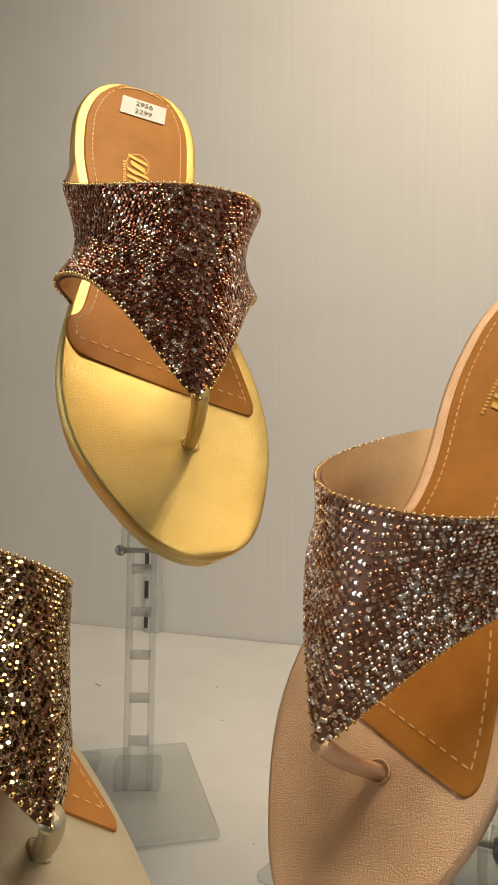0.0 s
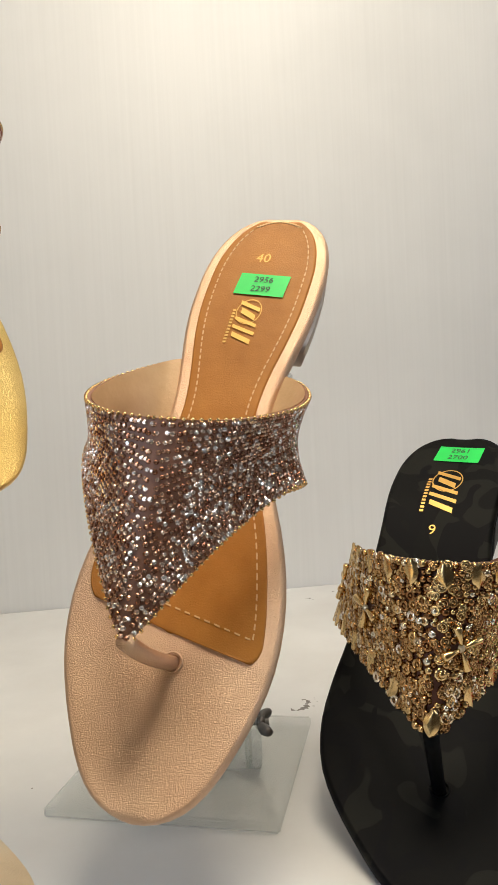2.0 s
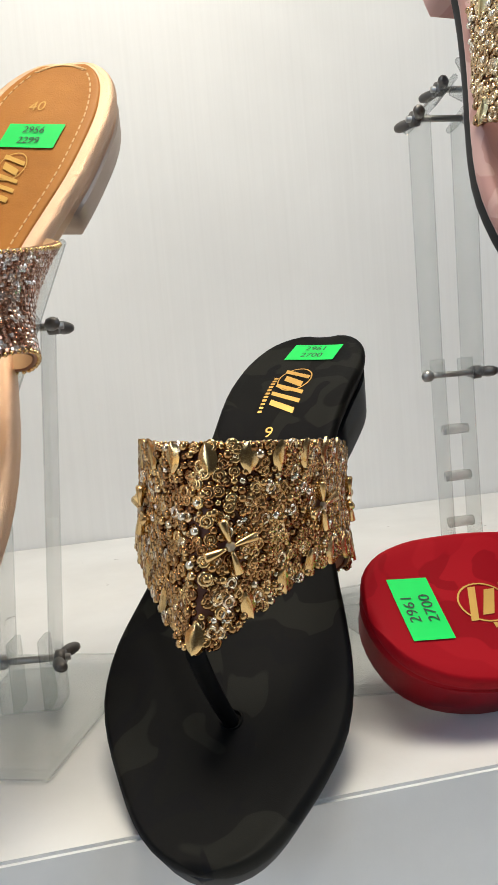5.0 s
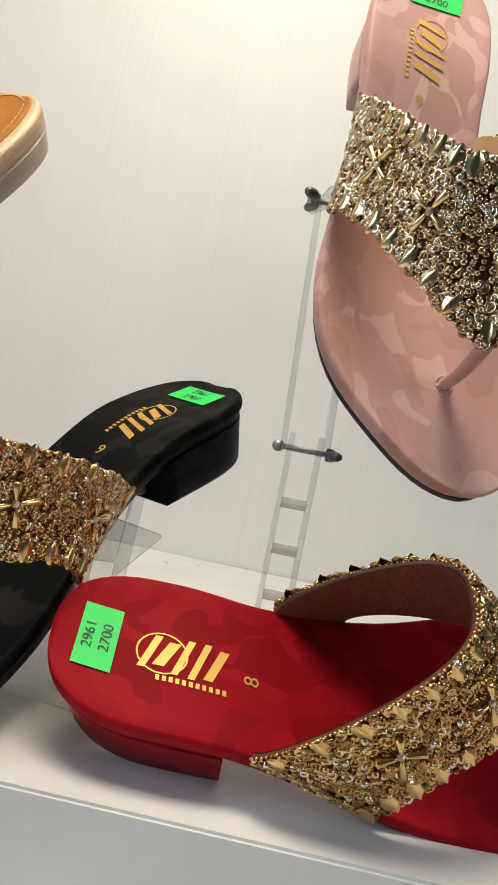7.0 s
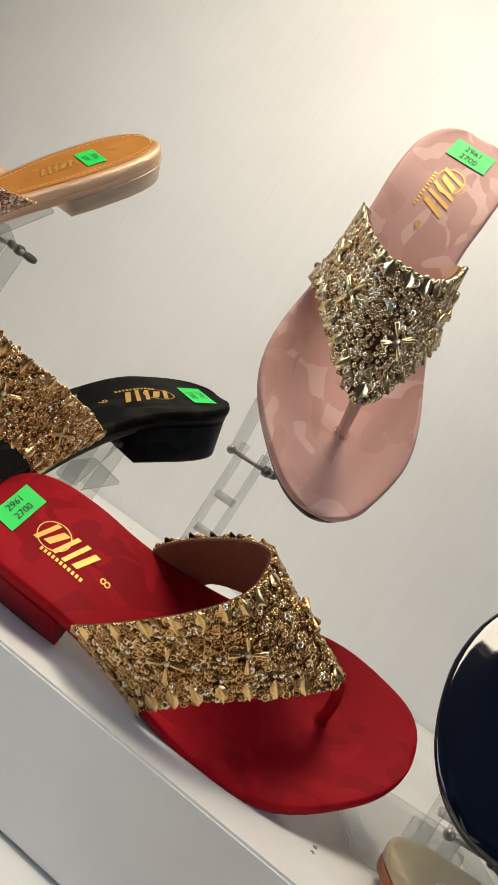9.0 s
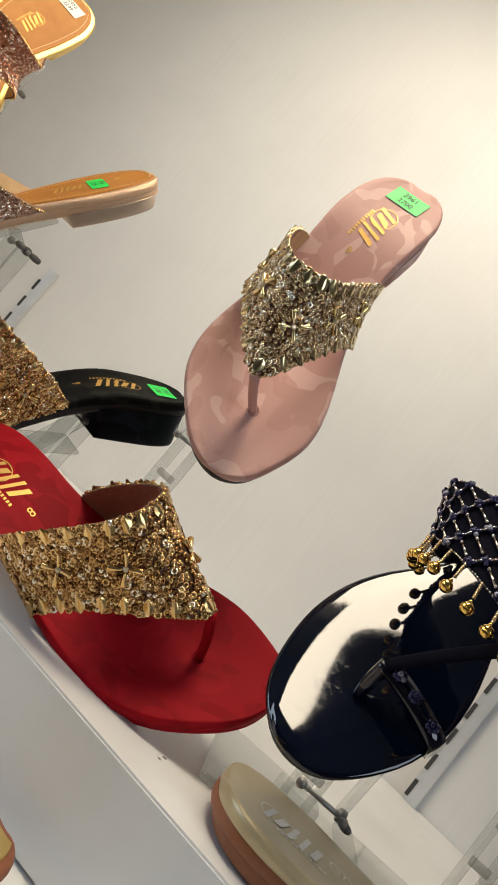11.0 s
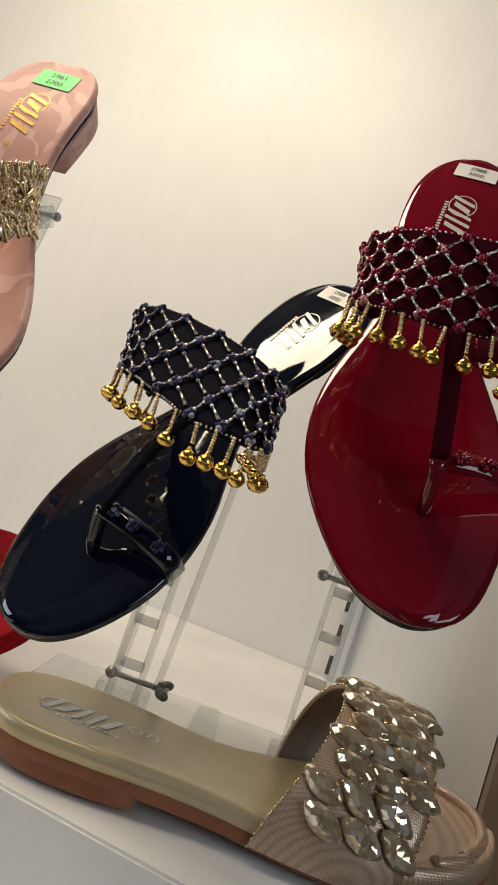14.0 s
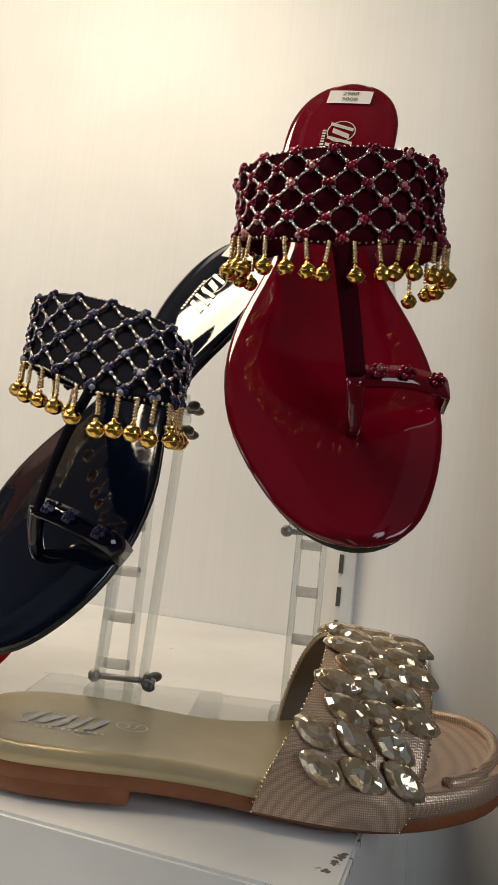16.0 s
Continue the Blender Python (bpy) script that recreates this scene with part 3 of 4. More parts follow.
def frame_at(f, u, v):
    e = 0.01
    p = f(u, v)
    du = f(min(1, u + e), v) - f(max(-1, u - e), v)
    dv = f(u, min(1, v + e)) - f(u, max(0, v - e))
    n = du.cross(dv)
    if n.length < 1e-12:
        n = Vector((0, 0, 1))
    n.normalize()
    du.normalize()
    return p, n, du


def frame_matrix(p, n, du, spin=0.0):
    z = n
    x = (du - z * du.dot(z)).normalized()
    y = z.cross(x)
    m = Matrix(((x.x, y.x, z.x, p.x), (x.y, y.y, z.y, p.y), (x.z, y.z, z.z, p.z), (0, 0, 0, 1)))
    return m @ pose(0, 0, 0, 0, 0, spin)


def strap_band(f, parent, mat, lining, label, thick=0.0016, nu=44, nv=16):
    rows_o, rows_i = [], []
    for j in range(nv + 1):
        ro, ri = [], []
        for i in range(nu + 1):
            u, v = -1 + 2 * i / nu, j / nv
            p, n, _ = frame_at(f, u, v)
            ro.append(p)
            ri.append(p - n * thick)
        rows_o.append(ro)
        rows_i.append(ri)
    strap = part("strap", Bag().grid(rows_o + rows_i[::-1] + rows_o[:1]), mat, parent, label)
    inner = [[p - frame_at(f, -1 + 2 * i / nu, j / nv)[1] * (thick + 0.0005) for i, p in enumerate(r)] for j, r in enumerate(rows_o)]
    part("lining", Bag().grid(inner), lining, strap, "smooth leather strap lining")
    return strap


def edge_path(f, v, n=90):
    return [f(-1 + 2 * i / n, v) for i in range(n + 1)]


def beaded_edge(f, v, parent, mat, r=0.0009, step=0.0019, name="edge_beading"):
    bag = Bag()
    path = edge_path(f, v, 160)
    acc = 0.0
    last_p = path[0]
    for p in path[1:]:
        acc += (p - last_p).length
        last_p = p
        if acc >= step:
            acc = 0.0
            bag.ball(Matrix.Translation(p), r, 6, 4)
    return tagged(part(name, bag, mat, parent, "fine metallic bead edging"), kind="stuff")


def along_rows(f, spacing, v0=0.03, v1=0.97, jitter=0.0):
    """Places at an even spacing all over a strap."""
    length = sum((f(0.15, k / 20) - f(0.15, (k + 1) / 20)).length for k in range(20)) * (v1 - v0)
    nrow = max(2, int(length / spacing))
    for r in range(nrow + 1):
        v = v0 + (v1 - v0) * r / nrow
        prev, acc, off = f(-0.985, v), 0.0, (r % 2) * 0.5 * spacing
        acc = off
        for i in range(1, 400):
            u = -0.985 + 1.97 * i / 400
            p = f(u, v)
            acc += (p - prev).length
            prev = p
            if acc >= spacing:
                acc -= spacing
                yield u + random.uniform(-jitter, jitter), min(0.99, max(0.01, v + random.uniform(-jitter, jitter)))


def gem_shape(r, h):
    k = 7
    base = [(r * math.cos(2 * math.pi * i / k), r * math.sin(2 * math.pi * i / k), 0) for i in range(k)]
    mid = [(0.95 * r * math.cos(2 * math.pi * i / k), 0.95 * r * math.sin(2 * math.pi * i / k), h * 0.4) for i in range(k)]
    tab = [(0.5 * r * math.cos(2 * math.pi * (i + 0.5) / k), 0.5 * r * math.sin(2 * math.pi * (i + 0.5) / k), h) for i in range(k)]
    fs = [(i, (i + 1) % k, k + (i + 1) % k, k + i) for i in range(k)]
    for i in range(k):
        j = (i + 1) % k
        fs += [(k + i, k + j, 2 * k + i), (k + j, 2 * k + j, 2 * k + i)]
    fs.append(tuple(2 * k + i for i in range(k)))
    return base + mid + tab, fs


def crystals(f, parent, mat, r=0.00104, spacing=0.00205):
    vs, fs = gem_shape(1, 0.75)
    bag = Bag()
    for u, v in along_rows(f, spacing, jitter=0.004):
        p, n, du = frame_at(f, u, v)
        tilt = pose(0, 0, 0, random.uniform(-9, 9), random.uniform(-9, 9), random.uniform(0, 60))
        rr = r * random.uniform(0.88, 1.1)
        m = frame_matrix(p, n, du) @ tilt @ Matrix.Diagonal((rr, rr, rr, 1))
        bag.add([m @ Vector(q) for q in vs], fs)
    return tagged(part("rhinestone_facing", bag, mat, parent, "close-set faceted rhinestones", False), kind="stuff")


def stitching(last, parent, inset, s0, s1, mat, shift):
    bag = Bag()
    for side in (-1, 1):
        d = 0.0
        prev = None
        for i in range(900):
            s = s0 + (s1 - s0) * i / 900
            w = last.half(s) - inset
            p = Vector((last.mid(s) + side * w, s * last.L, 0))
            if prev is not None:
                d += (p - prev).length
                if d > 0.0034:
                    d = 0.0
                    q = last.at(p.x, p.y, 0.0009)
                    ang = math.degrees(math.atan2(p.y - prev.y, p.x - prev.x))
                    bag.box(Matrix.Translation(q) @ pose(0, 0, 0, 0, 0, ang), 0.0022, 0.0006, 0.0005)
            prev = p
    n = 16
    for i in range(n):
        c = (i + 0.5) / n * 2 - 1
        for s in (s0, s1):
            w = last.half(s) - inset
            q = last.at(last.mid(s) + c * w, s * last.L + (0.0 if s == s1 else -0.004 * (1 - c * c)), 0.0009)
            bag.box(Matrix.Translation(q), 0.0022, 0.0006, 0.0005)
    tagged(part("stitching", shift(bag), mat, parent, "tan dashed seam stitching", False), kind="stuff")


def toe_post(last, f, parent, mat, u0=0.0, s=0.81, r=0.0030):
    a = f(u0, 0.97)
    base = last.at(last.px, s * last.L, -0.001)
    mid = (a + base) / 2 + Vector((0, 0.003, 0.002))
    pts = [a * (1 - t) ** 2 + mid * 2 * t * (1 - t) + base * t * t for t in (i / 10 for i in range(11))]
    part("toe_post", Bag().tube(pts, lambda t: r * (1.05 - 0.15 * t), 12), mat, parent)
    ring = [base + Vector((1.25 * r * math.cos(a), 1.25 * r * math.sin(a), 0.0016)) for a in (2 * math.pi * k / 16 for k in range(17))]
    part("post_seat", Bag().tube(ring, 0.0004, 6), mat, parent)


POSES = {
    # x, y, z, turn x, y, z, length, heel width, ball width, toe shift, post; strap: bulge, rise, tip rise, lean; heel rise, arch shift
    'A': (-0.1668, 0.3542, 0.3865, -64.83, 0.8620, 226.73, 0.2664, 1.1271, 1.1436, 0.0191, 0.0165, -0.0074, 0.0050, 0.0214, 0.0008, -0.0253, 0.0302),
    'C': (0.0559, 0.3510, 0.2718, -58.28, -7.08, 157.01, 0.2801, 1.0425, 1.0568, 0.0040, 0.0038, 0.0201, -0.0086, 0.0025, -0.0006, -0.0205, 0.0413),
    'D': (0.1823, 0.4197, 0.1175, -30.21, -2.9478, 154.31, 0.2660, 1.0240, 1.1367, 0.0063, 0.0092, 0.0082, 0.0238, 0.0081, -0.0099, 0.0057, 0.1475),
    'E': (0.1422, 0.2906, 0.0164, 8.21, 43.79, -77.85, 0.2525, 1.0652, 1.2260, 0.0021, 0.0068, -0.0016, 0.0103, 0.0029, -0.0096, -0.0006, 0.0639),
    'F': (0.2350, 0.3770, 0.3558, -67.26, 4.9824, 197.17, 0.2574, 1.0425, 1.1454, -0.0033, 0.0010, -0.0024, 0.0011, 0.0067, -0.0001, -0.0019, 0.0678),
    'G': (0.4737, 0.3813, 0.2596, -54.98, -13.71, 161.11, 0.2556, 1.0278, 1.1179, -0.0386, -0.0355, 0.0280, -0.0008, 0.0139, -0.0226, -0.0005, 0.0420),
    'I': (0.5188, 0.3703, 0.3460, -63.15, 3.6835, 194.73, 0.2738, 0.9450, 1.0507, 0.0046, 0.0053, 0.0179, -0.0054, -0.0027, -0.0074, -0.0035, 0.0673),
    'H': (0.4015, 0.2655, 0.0028, 0.1263, 1.2446, -69.93, 0.2388, 1.1958, 1.2218, -0.0262, 0.0043, 0.0061, -0.0036, 0.0159, -0.0111, -0.0010, 0.0224),
    'B': (-0.2664, 0.2579, 0.1846, -33.30, -25.72, 255.66, 0.2650, 1.1000, 1.1200, 0.0060, 0.0050, -0.0018, -0.0183, -0.0135, 0.0162, -0.0100, 0.0894),
}


STRAPS = {
    # along the foot: top edge at the sides and middle, lower edge at the sides and middle; heights; point, spread; skews; roundness of the top edge, crown and sides
    'A': (0.2534, 0.5200, 0.5628, 0.8413, 0.0790, 0.0440, 1.4856, 0.0113, -0.0391, 0.0002, 0.3272, 0.5405, 0.7836),
    'B': (0.3700, 0.5200, 0.5976, 0.8477, 0.0790, 0.0440, 1.3500, 0.0025, 0.0000, 0.0000, 0.9000, 0.7200, 0.8200),
    'C': (0.3290, 0.5200, 0.5157, 0.8228, 0.0790, 0.0440, 2.9278, 0.0025, -0.0120, -0.0286, 1.2113, 1.2563, 0.6832),
    'D': (0.3712, 0.5300, 0.5281, 0.8312, 0.0800, 0.0440, 1.8871, 0.0025, 0.0054, -0.0161, 1.3208, 0.9966, 0.7751),
    'E': (0.3182, 0.5300, 0.4778, 0.8067, 0.0800, 0.0440, 1.3292, 0.0025, -0.0175, 0.0124, 0.9160, 0.7377, 0.6858),
    'F': (0.3400, 0.5300, 0.5254, 0.8254, 0.0800, 0.0440, 1.2493, 0.0025, -0.0097, 0.0023, 0.9377, 0.6390, 0.6931),
    'G': (0.2850, 0.4500, 0.4124, 0.6582, 0.0790, 0.0640, 0.3379, 0.0025, 0.0335, 0.0344, 0.0319, 0.6942, 0.8966),
    'I': (0.3276, 0.4500, 0.4849, 0.6583, 0.0790, 0.0640, 0.3725, 0.0025, -0.0526, -0.0247, 0.0680, 0.5000, 1.0098),
    'H': (0.5300, 0.6100, 0.7756, 0.8266, 0.0660, 0.0400, 0.5599, 0.0025, -0.0286, -0.0436, 0.9537, 0.7343, 1.6977),
}
SHAPES = {
    # wider waist, wider toe, bow of the middle line, heel drop
    'A': (-0.1411, -0.1258, 0.0189, 0.0000),
    'B': (0.0000, 0.0000, 0.0000, 0.0000),
    'C': (-0.2542, -0.1156, 0.0095, 0.0092),
    'D': (0.0368, -0.1896, 0.0178, -0.0103),
    'E': (0.1238, -0.1345, 0.0138, -0.0049),
    'F': (0.0141, -0.1843, 0.0142, -0.0115),
    'G': (-0.3268, -0.0602, -0.0092, -0.0100),
    'I': (-0.2234, -0.0723, 0.0158, 0.0005),
    'H': (-0.1039, 0.1880, 0.0088, 0.0000),
}


def placed(key):
    q = POSES[key]
    return pose(q[0], q[1], SH + q[2], *q[3:6])


def last_of(key, heel, thick):
    return Last(*POSES[key][6:17], *SHAPES[key], heel, thick)


def sole_parts(last, ob, cover, sole, heel_mat, heel_s=0.27, shrink=0.9):
    part("footbed", last.loft(0.0, 0.0, 0.0065), cover, ob)
    part("outsole", last.loft(0.0022, -0.006, last.t - 0.0005, roll=0.001), sole, ob)
    part("heel", last.heel_block(heel_s, shrink), heel_mat, ob)


def rhinestone_sandal(key, cover, stones, heel_mat, label, sticker, lines, size, end, slant):
    ob = thing("sandal", placed(key), label, "sandal", "sandals on display")
    last = last_of(key, 0.020, 0.012)
    last.cup = 0.0004
    sole_parts(last, ob, cover, cover, heel_mat)

    def corner(s):
        return 1.0 if s < end else max(0.05, math.sqrt(max(0.0, 1 - ((s - end) / 0.035) ** 2))) * 0.2 + 0.8 * (s < end + 0.032)

    def slanted(bag):
        for v in bag.v:
            move = -v.x * slant * smooth01((v.y / last.L - 0.56) / 0.14)
            v.z += last.top((v.y + move) / last.L) - last.top(v.y / last.L)
            v.y += move
        return bag

    insole = part("insole", slanted(last.loft(0.0058, 0.0008, 0.002, 0.012, end + 0.035, 0.0012, 60, corner)), "tan", ob, "tan stitched leather insole panel")
    stitching(last, insole, 0.0100, 0.03, end, "thread", slanted)
    f = strap_surface(last, *STRAPS[key])
    strap = strap_band(f, ob, "gem_base_rose" if cover == "rose" else "gem_base", "tan_lining", "wide pointed thong strap covered in rhinestones")
    crystals(f, strap, stones, *((0.00092, 0.0018) if cover == "silver" else ()))
    beaded_edge(f, 0.0, strap, "gold_leaf")
    beaded_edge(f, 1.0, strap, "gold_leaf", name="lower_edge_beading")
    toe_post(last, f, ob, cover)
    y = 0.166 * last.L if sticker == "green_label" else 0.072 * last.L
    price_label(last, ob, sticker, -0.002, y, 0.025, 0.0130, lines, 176, "green" if sticker == "green_label" else "white", 0.0014)
    logo(last, ob, "gold_print", 0.225, 0.022, 0.0013)
    if size:
        part("size_mark", lettering(size, 0.0075, 0.002, 0.105 * last.L, 180, last, 0.0012), "gold_print", ob, "gold printed size figure", False)
    return ob


def leaf_mesh(mat):
    rows = []
    for j in range(9):
        t = j / 8
        w = 0.0031 * math.sin(math.pi * min(1, t * 0.93 + 0.05)) ** 0.8
        ridge = 0.0002 * (j % 2)
        rows.append([(u * w, (t - 0.5) * 0.0100, 0.0015 + 0.0011 * (1 - abs(u)) + ridge) for u in (-1, -0.5, 0, 0.5, 1)])
    return Bag().grid(rows).mesh("leaf_charm", MAT[mat])


def cone_mesh(mat):
    rows = [[(r * math.cos(a), y, 0.0026 + r * math.sin(a)) for a in (2 * math.pi * k / 10 for k in range(10))] for y, r in ((0.0014, 0.0006), (0.0024, 0.0008), (0.0086, 0.0019), (0.0091, 0.0016))]
    return Bag().grid(rows, True, True).mesh("cone_bead", MAT[mat])


def camo_sandal(key, cover, heel_mat, beads, leaf_mat, label, lines, size, print_mat="gold_print", lining="brown_lining"):
    ob = thing("sandal", placed(key), label, "sandal", "sandals on display")
    last = last_of(key, 0.028, 0.012)
    sole_parts(last, ob, cover, "black_sole" if cover != "red" else "red", heel_mat, 0.27, 0.96)
    f = strap_surface(last, *STRAPS[key])
    strap = strap_band(f, ob, "gem_base", lining, "wide pointed strap densely beaded in gold")
    leaf, cone = leaf_mesh(leaf_mat), cone_mesh(leaf_mat)
    taken = []
    for v, spin in ((0.075, 0), (0.90, 180)):
        n = 17
        for i in range(n):
            u = -0.93 + 1.86 * i / (n - 1)
            vv = v if v < 0.5 else 0.90 + 0.02 * abs(u)
            p, nn, du = frame_at(f, u, vv)
            o = part_mesh("leaf_charm", leaf, strap)
            o.matrix_local = frame_matrix(p, nn, du, spin + random.uniform(-9, 9))
            taken.append((p, 0.0024))
    for u in (-0.78, -0.42, -0.06, 0.30, 0.66):
        vv = 0.47 + 0.05 * (1 - abs(u))
        p, nn, du = frame_at(f, u, vv)
        base = -12 * u / 0.36 if abs(u) > 0.1 else 0
        for k in range(4):
            o = part_mesh("cone_bead", cone, strap)
            o.matrix_local = frame_matrix(p + nn * 0.0006, nn, du, base + 90 * k)
        taken.append((p, 0.0034))
        o = part("centre_stone", Bag().add(*gem_shape(0.0017, 0.0015)), "champagne", strap, "clear round stone", False)
        o.matrix_local = frame_matrix(p + nn * 0.0026, nn, du)
    bag = Bag()
    vs, fs = gem_shape(1, 0.8)
    for u, v in along_rows(f, 0.0024, 0.02, 0.98, 0.010):
        p, n, du = frame_at(f, max(-0.99, min(0.99, u)), v)
        if any((p - q).length < r for q, r in taken):
            continue
        m = frame_matrix(p, n, du, random.uniform(0, 90))
        kind = random.random()
        if kind < 0.32:
            r = random.uniform(0.0013, 0.0018)
            ring = [m @ Vector((r * math.cos(a), r * math.sin(a), 0.0010)) for a in (2 * math.pi * k / 9 for k in range(10))]
            bag.tube(ring, 0.0009, 6)
            bag.ball(m @ Matrix.Translation((0, 0, 0.0009)), 0.0010, 6, 4)
        elif kind < 0.72:
            bag.ball(m @ Matrix.Translation((0, 0, 0.0011)), random.uniform(0.0012, 0.0018), 7, 5)
        else:
            r = random.uniform(0.0012, 0.0016)
            k = m @ Matrix.Diagonal((r, r, r, 1))
            bag.add([k @ Vector(q) for q in vs], fs)
    tagged(part("beading", bag, beads, strap, "dense rings, beads and stones"), kind="stuff")
    beaded_edge(f, 0.0, strap, leaf_mat, 0.0007, 0.0014)
    beaded_edge(f, 1.0, strap, leaf_mat, 0.0007, 0.0014, "lower_edge_beading")
    toe_post(last, f, ob, cover)
    price_label(last, ob, "green_label", -0.001, 0.075 * last.L, 0.026, 0.0155, lines, 176, "green")
    logo(last, ob, print_mat, 0.175, 0.030)
    part("size_mark", lettering(size, 0.0085, 0.002, 0.315 * last.L, 180, last, 0.0004), print_mat, ob, "gold printed size figure", False)
    return ob


def bell_mesh():
    bag = Bag()
    bag.ball(Matrix.Translation((0, 0.0122, 0.0020)), 0.0031, 14, 9)
    bag.ball(Matrix.Translation((0, 0.0090, 0.0020)), 0.0011, 6, 4)
    bag.tube([Vector((0.0032 * math.cos(a), 0.0122, 0.0020 + 0.0032 * math.sin(a))) for a in (2 * math.pi * k / 14 for k in range(15))], 0.0003, 5)
    return bag.mesh("bell", MAT["bell"])


def bead_string_mesh():
    """Seven small beads threaded close together."""
    path = [Vector((0, -0.0004 + 0.0082 * i / 42, 0.0014)) for i in range(43)]
    return Bag().tube(path, lambda t: 0.0004 + 0.0006 * abs(math.sin(7 * math.pi * t)), 8).mesh("bead_string", MAT["pale_bead"])


def bell_sandal(key, cover, cloth, bead, label, lines, mark):
    ob = thing("sandal", placed(key), label, "sandal", "sandals on display")
    last = last_of(key, 0.010, 0.010)
    last.cup = -0.0022
    part("footbed", last.loft(0.0, 0.0, 0.0070, roll=0.0055), cover, ob)
    part("outsole", last.loft(0.0016, -0.005, last.t - 0.0005, roll=0.001), "black_sole", ob)
    part("heel", last.heel_block(0.26, 0.97), cover, ob)
    f = strap_surface(last, *STRAPS[key])
    strap = strap_band(f, ob, cloth, cloth, "wide satin band with a beaded diamond lattice")
    bugles, dots = Bag(), Bag()
    nu, nv = 26, 5

    def knot(i, j):
        return -0.97 + 1.94 * i / nu, 0.04 + 0.92 * j / nv
    for i in range(nu + 1):
        for j in range(nv + 1):
            if (i + j) % 2:
                continue
            u, v = knot(i, j)
            p, n, du = frame_at(f, u, v)
            for k in range(5):
                m = frame_matrix(p, n, du, 72 * k + random.uniform(0, 30))
                dots.ball(m @ Matrix.Translation((0.0017, 0, 0.0011)), random.uniform(0.0010, 0.0014), 7, 5)
            dots.ball(frame_matrix(p, n, du) @ Matrix.Translation((0, 0, 0.0016)), 0.0014, 7, 5)
            for di in (-1, 1):
                i2, j2 = i + di, j + 1
                if 0 <= i2 <= nu and j2 <= nv:
                    u2, v2 = knot(i2, j2)
                    q, n2, _ = frame_at(f, u2, v2)
                    pts = [p.lerp(q, t) + n.lerp(n2, t).normalized() * 0.0014 for t in (0.26, 0.5, 0.74)]
                    bugles.tube(pts, 0.0006, 6)
                    for e in (pts[0], pts[-1]):
                        bugles.ball(Matrix.Translation(e), 0.0010, 6, 5)
    tagged(part("bead_lattice", bugles, "bugle", strap, "silver lined bugle beads in a diamond lattice"), kind="stuff")
    tagged(part("knot_beading", dots, bead, strap, "clusters of coloured glass beads"), kind="stuff")
    rim = Bag()
    for side in (-1, 1):
        for v, _ in [(k / 22, 0) for k in range(23)]:
            for uu in (0.93, 0.985):
                p, n, du = frame_at(f, side * uu, v)
                rim.ball(Matrix.Translation(p + n * 0.0012), random.uniform(0.0011, 0.0015), 7, 5)
    tagged(part("side_beading", rim, bead, strap, "rows of coloured glass beads"), kind="stuff")
    beaded_edge(f, 0.0, strap, "bugle", 0.0006, 0.0016)
    beaded_edge(f, 1.0, strap, "bugle", 0.0006, 0.0016, "lower_edge_beading")
    bell, string = bell_mesh(), bead_string_mesh()
    n = 22
    for i in range(n):
        u = -0.92 + 1.84 * i / (n - 1)
        p, nn, du = frame_at(f, u, 1.0)
        hang = f(u, 1.0) - f(u, 0.9)
        # they hang down, clear of the footbed
        down = (ob.matrix_world.to_3x3().inverted() @ Vector((0, 0, -1))).normalized()
        out = (nn - down * nn.dot(down)).normalized()
        x = down.cross(out)
        spin = random.uniform(-10, 10)
        m = Matrix(((x.x, down.x, out.x, p.x), (x.y, down.y, out.y, p.y), (x.z, down.z, out.z, p.z), (0, 0, 0, 1))) @ pose(0, 0, 0, 0, 0, spin)
        o = part_mesh("bead_string", string, strap, "")
        o.matrix_local = m
        o = part_mesh("bell", bell, strap, "round brass jingle bell")
        o.matrix_local = m @ Matrix.Translation((0, random.uniform(-0.0008, 0.001), 0))
    # T-strap from the band to the toe loop, the toe loop and the post
    tip = last.at(last.px, 0.775 * last.L, 0.017)
    start = f(0.0, 0.97)
    def ribbon(pts, w, flat=0.0018):
        rows = []
        for i, p in enumerate(pts):
            d = (pts[min(i + 1, len(pts) - 1)] - pts[max(i - 1, 0)]).normalized()
            x = d.cross(Vector((0, 0, 1))).normalized()
            z = x.cross(d)
            rows.append([p + x * (w * math.cos(a)) + z * (flat * math.sin(a)) for a in (2 * math.pi * k / 12 for k in range(12))])
        return Bag().grid(rows, True, True)
    bow = (start + tip) / 2 + Vector((0, 0, 0.004))
    part("centre_strap", ribbon([start * (1 - t) ** 2 + bow * 2 * t * (1 - t) + tip * t * t for t in (i / 14 for i in range(15))], 0.0038), cloth, ob, "narrow padded strap down to the toes")
    s = 0.755
    edge = Vector((last.mid(s) - last.half(s) - 0.001, s * last.L, last.top(s) + 0.004))
    foot = Vector((last.mid(s) - last.half(s) - 0.0005, s * last.L, last.top(s) - 0.006))
    mid = tip.lerp(edge, 0.55) + Vector((0, 0, 0.007))
    loop = [tip * (1 - t) ** 2 + mid * 2 * t * (1 - t) + edge * t * t for t in (i / 14 for i in range(15))] + [foot]
